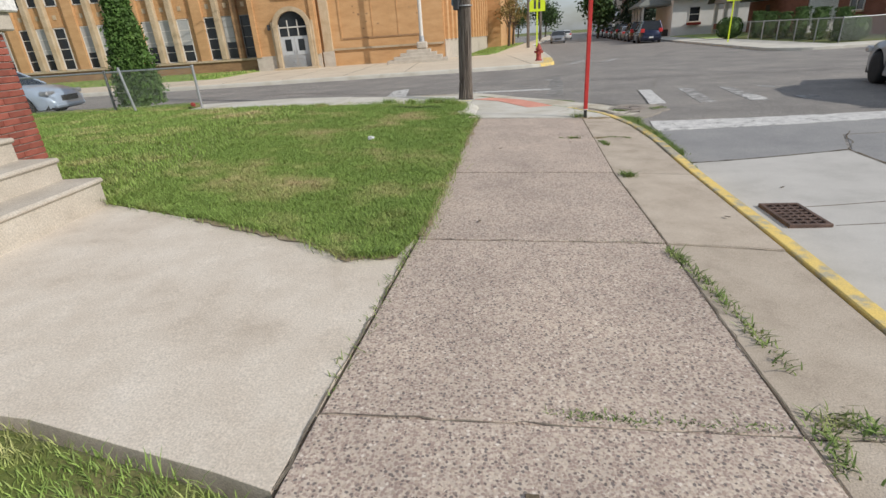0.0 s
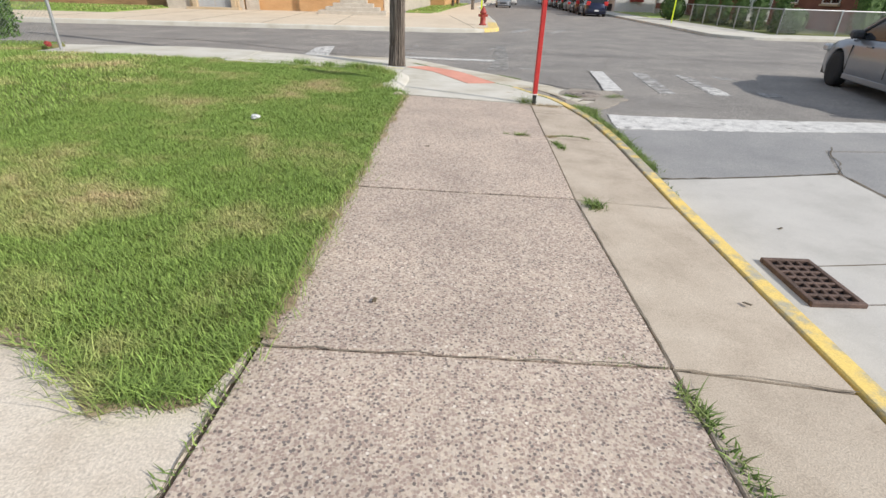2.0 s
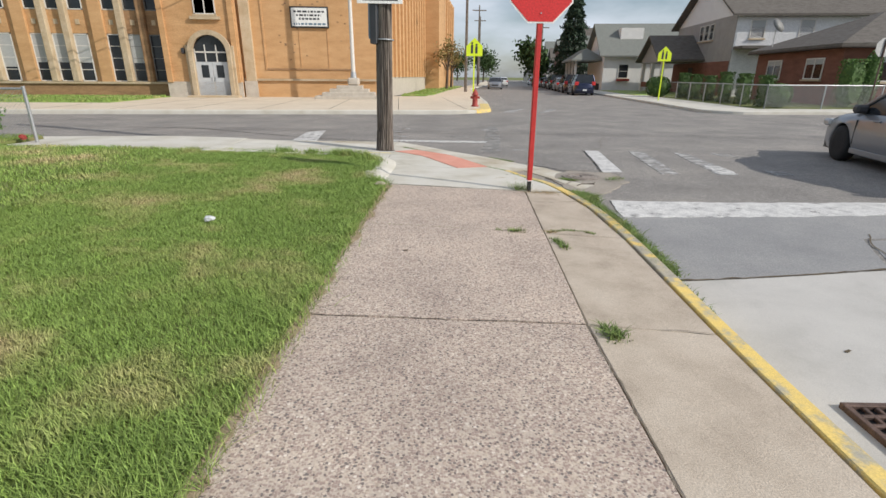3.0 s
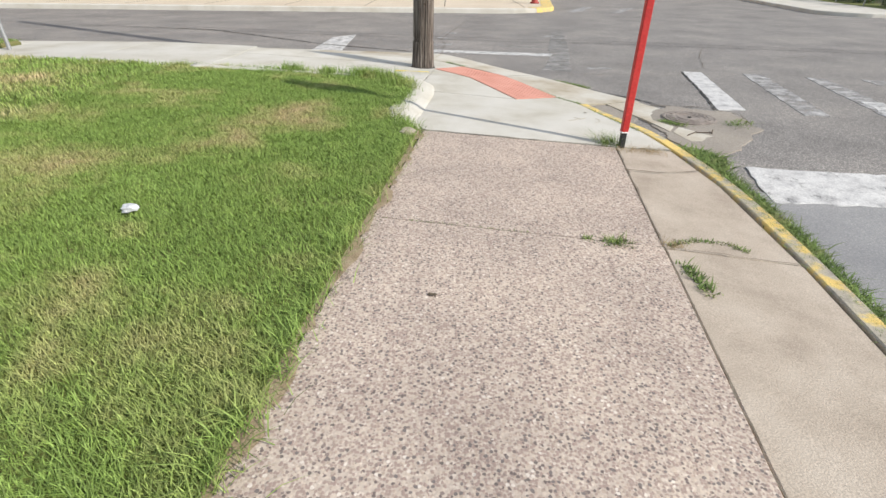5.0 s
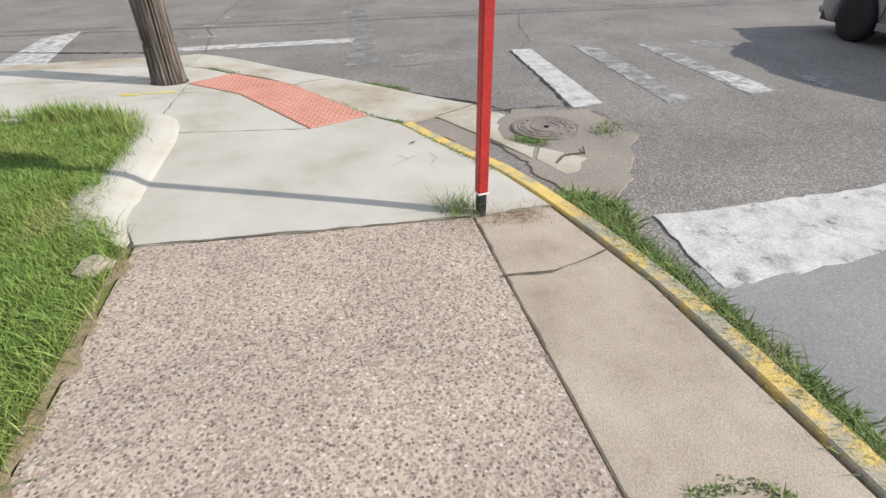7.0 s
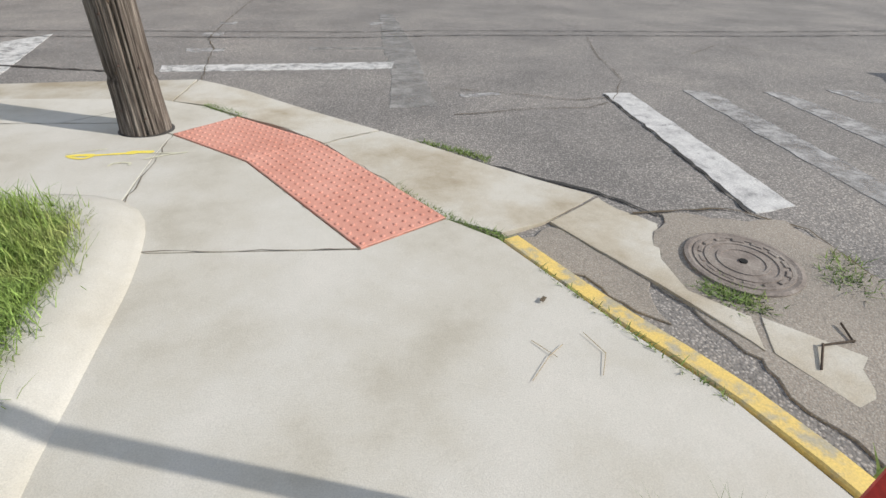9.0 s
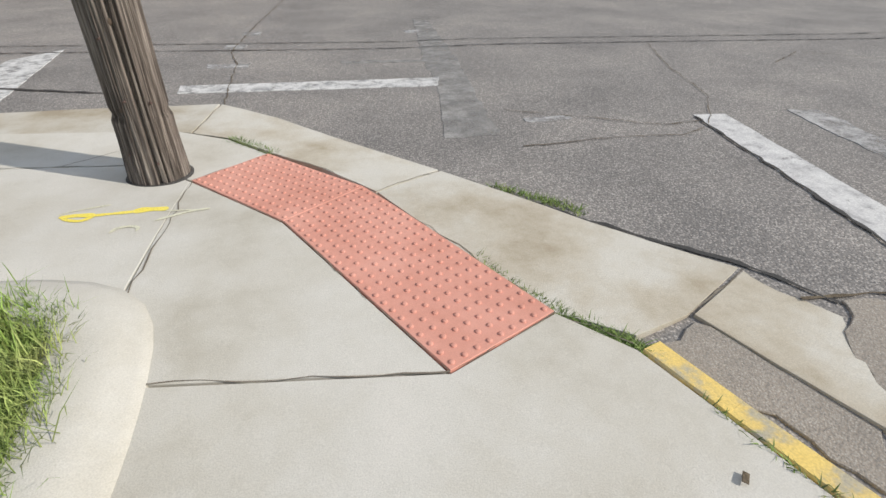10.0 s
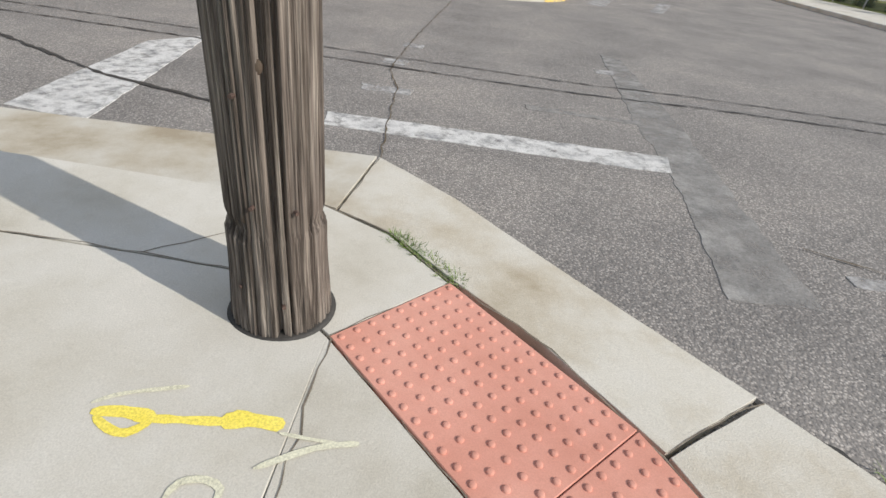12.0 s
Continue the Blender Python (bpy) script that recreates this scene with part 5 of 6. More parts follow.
for x in (-5.3, -3.5):
    part("panel_seam", boxm(x - .02, x + .02, FY - .03, FY + .01, 1.8, 7.4), BUFF, school)
rb2 = random.Random(8)
for k in range(34):
    x, z = rb2.uniform(-6.6, -2.1), rb2.uniform(2.0, 7.2)
    part("dark_brick", boxm(x - .06, x + .06, FY - .012, FY + .01, z - .04, z + .04), BUFF_DARK, school)
board = part("marquee_sign", boxm(-5.75, -3.35, FY - .16, FY - .0, 4.25, 5.5, bevel=.02), STEEL_BLACK, school, "framed white letter board")
part("board_face", boxm(-5.66, -3.44, FY - .175, FY - .155, 4.34, 5.41), SIGN_WHITE, board, "white letter board with dark rows of lettering")
for z, x0, x1 in ((5.14, -5.5, -3.6), (4.93, -5.35, -3.8), (4.72, -5.2, -3.9), (4.42, -5.55, -3.55)):
    x = x0
    while x < x1:
        w = rb2.uniform(.06, .3)
        part("lettering", boxm(x, min(x + w, x1), FY - .18, FY - .17, z, z + .11), DARKBOX if z > 4.5 else BLUE_BOX, board)
        x += w + .07
# side wall along the far street
side = thing("school_side_wing", "long buff brick side of the school with tall piers", "school", (-.35, FY, 0), -math.degrees(math.atan(ST)), kind="structure")
part("wall", boxm(-6, .0, .3, 24, -.1, 11.0), BUFF, side, "buff brick wall")
part("base", boxm(-6, .06, .3, 24, -.1, 1.3), LIMESTONE, side, "pale stone base")
for k in range(14):
    part("pier", boxm(-.05, .22, .6 + 1.68 * k, 1.2 + 1.68 * k, 1.3, 10), ORANGE, side, "tall brick pier")
    part("pier_cap", boxm(-.05, .26, .55 + 1.68 * k, 1.25 + 1.68 * k, 10, 10.3), CUT_STONE, side)
part("end_tower", boxm(-5, 1.6, 24, 32, -.1, 14), ORANGE, side, "projecting brick stair tower")
part("end_wing", boxm(-5, 1.2, 32, 50, -.1, 11.5), BUFF, side)
part("tower_coping", boxm(-5.1, 1.7, 23.9, 32.1, 14, 14.4), CUT_STONE, side)
for k in range(5):
    part("pier", boxm(1.1, 1.4, 33 + 3.4 * k, 34 + 3.4 * k, 0, 11), ORANGE, side)
part("side_plate", boxm(-1.8, -1.35, -.05, 0.01, 2.6, 3.5), SIGN_WHITE, side, "pale wall plaque").matrix_basis = pose(0, 0, 0)

# flagpole on stepped stone base
flag = thing("flagpole", "white flagpole on a stepped stone base", "flagpole", (-1.75, 35.6, 0))
for k in range(4):
    part("base_step", boxm(-2.3 + .42 * k, 1.7 - .38 * k, -1.0 + .2 * k, 1.0 - .2 * k, .2 * k - .03, .2 * (k + 1), bevel=.02), LIMESTONE, flag)
part("plinth", boxm(-.35, .35, -.35, .35, .8, 1.25, bevel=.08), LIMESTONE, flag)
part("shaft", cylm((0, 0, 1.2), (0, 0, 12), .13, .07, 14), FRAME_W, flag)
part("collar", cylm((0, 0, 1.2), (0, 0, 1.6), .2, .16, 14), GALV, flag)


# ---------- street furniture on the far corners ----------
def school_sign(at, rz, back=False):
    s = thing("school_crossing_sign", "fluorescent yellow-green pentagon school crossing sign on its post", "road sign", at, rz, "school crossing signs")
    part("post", boxm(-.035, .035, -.02, .02, -.05, 3.0), LIME, s, "lime sleeved post")
    bm = bmesh.new()
    pr = [(-.42, -.38), (.42, -.38), (.42, .1), (0, .5), (-.42, .1)]
    for y in (-.035, -.03):
        bm.faces.new([bm.verts.new((x, y, z + 2.75)) for x, z in (pr if y < -.031 else pr[::-1])])
    p = part("panel", bm, LIME, s)
    for x, h in ((-.13, .42), (.10, .34)):
        part("pictogram", boxm(x - .06, x + .06, -.042, -.036, 2.75 - .25, 2.75 - .25 + h, bevel=.002), DARKBOX, p)
        part("pictogram", cylm((x, -.042, 2.75 - .18 + h), (x, -.036, 2.75 - .18 + h), .055, seg=10), DARKBOX, p)
    return s


school_sign((4.98, 29.9, 0), 0)
school_sign((17.9, 35.0, 0), -6)
hyd = thing("fire_hydrant", "faded red fire hydrant on the far corner", "fire hydrant", (4.72, 27.45, 0))
part("barrel", lathe([(.18, 0), (.18, .05), (.13, .07), (.125, .5), (.16, .52), (.16, .57), (.13, .6), (.10, .70), (.04, .76), (.03, .82)], 18), HYD_RED, hyd, smooth=True)
for s in (-1, 1):
    part("outlet_cap", cylm((s * .11, 0, .42), (s * .22, 0, .42), .06, seg=12), HYD_RED, hyd)
part("pumper_cap", cylm((0, -.11, .38), (0, -.22, .38), .08, seg=12), HYD_RED, hyd)
for x, y, h in ((7.4, 52, 11), (9.2, 66, 12), (14.0, 88, 12), (16.5, 103, 12), (25.5, 92, 10)):
    up = thing("street_pole", "slim dark timber pole beside the far street", "utility pole", (x, y, 0), group="far poles")
    part("shaft", cylm((0, 0, -.1), (0, 0, h), .15, .1, 10), WOOD, up)
    part("cross_arm", boxm(-1.1, 1.1, -.06, .06, h - .8, h - .65), WOOD, up)


# ---------- fences ----------
def chain_fence(path, height, label, step=.09, wire=.004, skip=0, tilt=0.0):
    f = thing("chain_link_fence", label, "fence")
    for a, b in zip(path, path[1:]):
        A, B = Vector(a), Vector(b)
        L = (B - A).length
        n = max(1, round(L / 2.6))
        d = (B - A) / L
        for k in range(n + 1):
            p = A + d * (L * k / n)
            part("post", cylm((p.x, p.y, p.z - .1), (p.x + tilt, p.y, p.z + height + .05), .032, seg=10), GALV, f)
        part("top_rail", cylm((A.x + tilt, A.y, A.z + height), (B.x + tilt, B.y, B.z + height), .022, seg=8), GALV, f)
        v, t = [], []
        nw = int((L + height) / step)
        up = Vector((0, 0, 1))
        for s in (-1, 1):
            for k in range(nw + 1):
                u0 = k * step - (height if s > 0 else 0)
                lo_u, hi_u = u0, u0 + s * height if s > 0 else u0 - height
                pts = []
                for u, h in ((u0, 0.0), (u0 + s * height, height)):
                    pts.append((u, h))
                (ua, ha), (ub, hb) = pts
                c = []
                for (u1, h1), (u2, h2) in (((ua, ha), (ub, hb)),):
                    lo, hi = 0.0, 1.0
                    du = u2 - u1
                    t0, t1 = sorted(((0 - u1) / du, (L - u1) / du))
                    lo, hi = max(0, t0), min(1, t1)
                    if lo < hi:
                        c = [(u1 + du * lo, h1 + (h2 - h1) * lo), (u1 + du * hi, h1 + (h2 - h1) * hi)]
                if not c:
                    continue
                o = len(v)
                for u, h in c:
                    p = A + d * u + up * (h + .03)
                    w = d * wire
                    v += [tuple(p - w), tuple(p + w)]
                t += [(o, o + 1, o + 3), (o, o + 3, o + 2)]
        part("wire_mesh", raw_mesh("wire_mesh", v, t, WIREM), None, f)
    return f


chain_fence([(-6.12, 13.35, .14), (-8.4, 13.3, .14), (-14.0, 13.25, .14)], .95, "sagging galvanised chain-link fence at the lawn edge", .07, .0025)
lean = tagged(part("loose_fence_post", cylm((-7.6, 12.9, .05), (-7.75, 12.9, 1.2), .03, seg=8), GALV), "leaning galvanised fence post in the lawn", "fence post")
FC = (18.7, 26.2)
chain_fence([(FC[0] + ST * 17, FC[1] + 17, .03), (*FC, .03)], 1.05, "galvanised chain-link fence along the garden", .11, .004)
chain_fence([(*FC, .03), (38, 24.5, .03)], 1.05, "galvanised chain-link fence round the corner garden", .1, .006)
rp = thing("corner_pavement", "pale concrete pavement and kerb on the far corner", "pavement", kind="structure")
c2 = [(16.6 - 1.6 * math.sin(a), 25.6 - 1.6 * math.cos(a)) for a in [k * math.pi / 2 / 6 for k in range(7)]]
part("slab", slab([(90, 20)] + c2 + [(15.0 + ST * 160, 185.6), (17.7 + ST * 160, 185.6), (18.2 + ST * 2, 28), (18.2, 25.95), (90, 22.3)], flat(0.0), 0, .3, 3, 0, .02), CONC_NEW, rp)
tagged(part("corner_garden", slab([(18.4, 26.0), (90, 22.4), (110, 185), (17.8 + ST * 160, 185)], flat(-.01), 0, .3, 8, 0, .02), SOIL), "shaded garden ground round the houses", "garden", kind="structure")
vg = tagged(part("verge_lawn", slab([(20.5, 44), (26, 44), (30, 58), (23.2, 58)], flat(.05), 0, .1, 4, 0, .02), GRASS), "green front lawn of the bungalow", "lawn", kind="structure")


# ---------- foliage ----------
def hedge(at, sx, sy, sz, label, n=900, leaf=.07, material=HEDGE_M, round_top=False, name="hedge", seed=1):
    h = thing(name, label, "hedge" if name == "hedge" else "shrub", at)
    r = np.random.default_rng(seed)
    p = r.uniform(-1, 1, (n, 3))
    ax = r.integers(0, 3, n)
    p[np.arange(n), ax] = np.sign(p[np.arange(n), ax]) * r.uniform(.86, 1.04, n)
    if round_top:
        p /= np.maximum(1, np.linalg.norm(p, axis=1))[:, None] ** .9
    c = p * np.array([sx, sy, sz]) / 2 + np.array([0, 0, sz / 2])
    part("leaves", leaves("leaves", c, leaf, material, seed), None, h)
    core = bmesh.new()
    bmesh.ops.create_icosphere(core, subdivisions=3, radius=1)
    for v in core.verts:
        e = v.co * (1 if round_top else 1 / max(abs(v.co.x), abs(v.co.y), abs(v.co.z)) ** .8)
        v.co = Vector((e.x * sx * .44, e.y * sy * .44, e.z * sz * .44 + sz / 2)) * (1 + .06 * noise.noise(v.co * 4 + Vector((seed, 0, 0))))
    part("inner_mass", core, HEDGE_M if material is not PINE_M else PINE_M, h)
    return h


for k in range(6):
    y = 28.0 + 2.3 * k
    hedge((FC[0] + ST * (y - 26.2) + .9, y, 0), .62, .6, 1.5 + .1 * (k % 3), "clipped box-shaped green hedge behind the fence", 1300, .06, seed=30 + k)
hedge((19.9, 26.9, 0), 1.1, 1.0, 1.15, "low rounded green shrub behind the fence", 900, .06, CEDAR_M, True, "shrub", 41)
hedge((24.2, 27.6, 0), .95, .95, 2.3, "tall clipped green shrub by the brick house", 1300, .06, CEDAR_M, False, "shrub", 42)
hedge((25.0, 27.4, 0), .8, .8, 2.8, "narrow bright green shrub by the brick house", 1200, .06, CEDAR_M, True, "shrub", 43)
for k in range(4):
    hedge((27.0 + 1.5 * k, 27.4, 0), .9, .8, .9, "small round clipped shrub below a window", 500, .06, HEDGE_M, True, "shrub", 50 + k)
hedge((20.6, 40.5, 0), 1.6, 2.0, 1.5, "dark overgrown bush by the fence", 1200, .08, HEDGE_M, True, "shrub", 44)


def cone_tree(name, at, h, r, material, label, n, leaf, seed, bare=.1, tiers=0):
    t = thing(name, label, "tree", at)
    part("trunk", cylm((0, 0, -.1), (0, 0, h * .95), r * .07 + .03, .02, 10), BARK, t)
    g = np.random.default_rng(seed)
    z = g.uniform(bare, 1, n) ** .9
    rad = r * np.minimum(1, (1 - z) * 1.15 + .03)
    if tiers:
        rad = rad * (.55 + .45 * np.abs(((z * tiers) % 1) - 1) ** .7)
    rad = rad * (1 - .35 * g.uniform(0, 1, n) ** 2) * (1 + .05 * np.sin(z * 40 + seed) + .12 * g.normal(size=n))
    a = g.uniform(0, 2 * np.pi, n)
    c = np.stack([rad * np.cos(a), rad * np.sin(a), z * h - (rad * .25 if tiers else 0)], 1)
    part("crown", leaves("crown", c, leaf, material, seed), None, t)
    if not tiers:
        core = lathe([(r * .3, h * bare), (r * .5, h * .3), (r * .3, h * .6), (.02, h * .9)], 14)
        part("inner_crown", core, material, t)
    return t


cone_tree("cedar_tree", (-8.6, 14.9, .0), 4.9, .58, CEDAR_M, "tall narrow green cedar behind the fence", 16000, .055, 3, .02)
cone_tree("spruce_tree", (24.6, 73, 0), 14.5, 2.9, PINE_M, "tall dark spruce between the houses", 9000, .22, 4, .12, 11)


def leafy_tree(at, h, r, label, material, n, leaf, seed):
    t = thing("tree", label, "tree", at)
    g = np.random.default_rng(seed)
    tr = bmesh.new()
    cyl(tr, (0, 0, -.1), (.1, 0, h * .45), h * .03, h * .02, 10)
    cl = []
    for k in range(9):
        a = k * 2.4
        e = Vector((math.cos(a) * r * g.uniform(.2, .7), math.sin(a) * r * g.uniform(.2, .7), h * g.uniform(.5, .88)))
        cyl(tr, (.1, 0, h * g.uniform(.3, .44)), e, h * .012, h * .004, 6)
        cl.append(e)
    part("trunk", tr, BARK, t)
    c = np.concatenate([np.array(e) + g.normal(size=(n // 9, 3)) * r * .27 for e in cl])
    part("crown", leaves("crown", c, leaf, material, seed), None, t)
    return t


for k, (x, y, h, r) in enumerate(((21.8, 82, 6.2, 2.6), (22, 190, 9, 5), (60, 175, 12, 7), (25, 150, 8, 4))):
    leafy_tree((x, y, 0), h, r, "dark green leafy street tree", TREE_M, 2600, .35, 60 + k)
leafy_tree((6.3, 60, 0), 5.5, 1.6, "small sparse yellowing tree beside the school", BROWN_LEAF, 420, .16, 71)
leafy_tree((7.6, 68, 0), 5.5, 1.6, "small sparse yellowing tree beside the school", BROWN_LEAF, 420, .16, 72)
leafy_tree((-16.0, 17.6, 0), 7.0, 2.2, "dark leafy tree overhanging the street", TREE_M, 5000, .14, 73).location.y = 13.0

# ---------- houses ----------
deg = -math.degrees(math.atan(ST))
ranch = thing("brick_bungalow", "brown brick bungalow with a grey hip roof", "house", (24.5, 28.8, 0), deg)
part("wall", boxm(0, 15, 0, 9, -.1, 3.0), BRICK_HOUSE, ranch)
part("roof", hip(0, 15, 0, 9, 3.15, 5.2), SHINGLE, ranch, "grey-brown shingle hip roof")
part("fascia", boxm(-.52, 15.5, -.52, 9.5, 2.93, 3.0), TRIM_DARK, ranch)
for y in (2.3, 6.6):
    window(ranch, pose(-.02, y, 1.35, 0, 0, -90), 1.7, 1.15, FRAME_W, .3, 0, True, 1)
for x in (2.3, 6.5, 11):
    window(ranch, pose(x, -.02, 1.25), 2.2, 1.3, FRAME_W, .25, 0, True, 2)
dish = thing("satellite_dish", "grey satellite dish on the bungalow roof", "satellite dish", (23.9, 33.5, 3.5))
part("mast", cylm((0, 0, -.3), (0, 0, .75), .03, seg=8), GALV, dish)
part("reflector", lathe([(.02, 0), (.25, .03), (.42, .11), (.44, .13)], 20), FRAME_G, dish, smooth=True).matrix_basis = pose(0, 0, .85, 60, 0, 20)
h2 = thing("two_storey_house", "two-storey house with grey and white siding", "house", (27.5, 42.8, 0), deg)
part("wall", gable_wall(0, 14, 0, 13, -.1, 6.1, 9.6), SIDING, h2)
for k in range(26):
    part("siding_board", boxm(.1, 14, -.03, -.001, .2 + .22 * k, .4 + .22 * k), SIDING, h2)
part("street_front", boxm(-.04, 0, .02, 12.98, -.1, 6.1), SIDING_G, h2, "grey siding")
part("roof", ridge(0, 14, 0, 13, 6.2, 9.9, .6), SHINGLE, h2, "grey-brown shingle roof")
for y in (4.5, 5.6, 6.7):
    window(h2, pose(-.06, y, 6.2 - 1.7, 0, 0, -90), .9, 1.3, FRAME_W, 0, 1, True)
for x in (1.6, 5.2, 9.2, 12.2):
    window(h2, pose(x, -.05, 4.35), 1.1, 1.35, FRAME_W, .4, 1, True)
part("lower_roof", boxm(.0, 6, -1.6, -.05, 3.55, 3.75), SHINGLE, h2)
porch = part("porch", gable_wall(-3.6, -.1, 5.5, 12.0, 2.75, 3.0, 5.0, "x"), SIDING_G, h2, "gabled front porch")
part("porch_roof", ridge(-3.6, 0, 5.5, 12.0, 3.1, 5.2, .5), SHINGLE, porch)
for y in (5.7, 8.7, 11.8):
    part("porch_post", boxm(-3.55, -3.25, y - .15, y + .15, 0, 2.8), FRAME_W, porch)
part("porch_rail", boxm(-3.5, -3.35, 5.7, 11.8, .5, 1.0), BRICK_HOUSE, porch)
part("front_door", boxm(-.12, -.03, 7.5, 8.5, .2, 2.3), TRIM_DARK, h2, "dark front door")
part("brick_front", boxm(-.1, -.04, 0.1, 12.9, 0, 2.7), BRICK_HOUSE, h2, "brick lower wall")
h3 = thing("white_bungalow", "white stucco bungalow with a grey-green gable roof", "house", (24.0, 60, 0), deg)
part("wall", gable_wall(0, 12, 0, 10, -.1, 3.7, 7.2), WHITEWALL, h3)
part("roof", ridge(0, 12, 0, 10, 3.8, 7.4, .6), SHINGLE_G, h3, "grey-green shingle roof")
part("porch_deck", boxm(-3, 0, 1.5, 9.5, 0, .7), TRIM_DARK, h3)
part("porch_roof", hip(-3, 0, 1.5, 9.5, 3.3, 4.6, .4), SHINGLE_G, h3)
for y in (1.7, 4.2, 6.8, 9.3):
    part("porch_post", boxm(-2.95, -2.7, y - .12, y + .12, .7, 3.2), FRAME_W, h3)
part("dormer", boxm(2.0, 4.5, 2.2, 5.0, 5.0, 6.7), WHITEWALL, h3)
window(h3, pose(2.2, -.03, 1.3), 1.1, 1.5, FRAME_W, 0, 1, True)
part("flower_box", boxm(1.5, 2.9, -.3, -.03, 1.0, 1.25), HYD_RED, h3, "red window box")
for k in range(9):
    y = 76 + 11 * k
    hs = thing("terraced_house", "narrow pale house in the far street row", "house", (22.0 + ST * (y - 50), y, 0), deg, "far houses")
    part("wall", gable_wall(0, 12, 0, 8, -.1, 4.2 + (k * 7 % 3) * .9, 7.0 + (k * 5 % 3), "x"), (WHITEWALL, SIDING_G, BRICK_HOUSE, SIDING)[k % 4], hs)
    part("roof", ridge(0, 12, 0, 8, 4.3 + (k * 7 % 3) * .9, 7.2 + (k * 5 % 3), .5), SHINGLE if k % 2 else SHINGLE_G, hs)
    part("porch", boxm(-2.4, 0, .8, 7.2, 2.6, 3.0), TRIM_DARK, hs)
    for yy in (1.0, 4.0, 7.0):
        part("porch_post", boxm(-2.3, -2.1, yy - .1, yy + .1, 0, 2.6), FRAME_W, hs)
    for yy in (2.2, 5.6):
        window(hs, pose(-.03, yy, 1.0, 0, 0, -90), 1.0, 1.4, FRAME_W, 0, 1, False)


# ---------- cars ----------
def wheel(parent, x, y, r=.33, w=.21):
    s = 1 if y > 0 else -1
    t = part("wheel", lathe([(r * .62, -w / 2), (r * .93, -w / 2), (r, -w * .36), (r, w * .36), (r * .93, w / 2), (r * .62, w / 2)], 26), TYRE, parent, smooth=True)
    t.matrix_basis = pose(x, y, r) @ Matrix.Rotation(-s * math.pi / 2, 4, "X")
    bm = bmesh.new()
    cyl(bm, (0, 0, w * .30), (0, 0, w * .36), r * .63, seg=24)
    rim = part("rim", bm, STEEL_BLACK, t)
    for k in range(5):
        part("spoke", boxm(-.028, .028, .03, r * .60, w * .36, w * .44, bevel=.006, m=Matrix.Rotation(k * 2 * math.pi / 5, 4, "Z")), RIM, t)
    part("rim_ring", lathe([(r * .58, w * .30), (r * .58, w * .45), (r * .65, w * .45), (r * .65, w * .30)], 26), RIM, t)


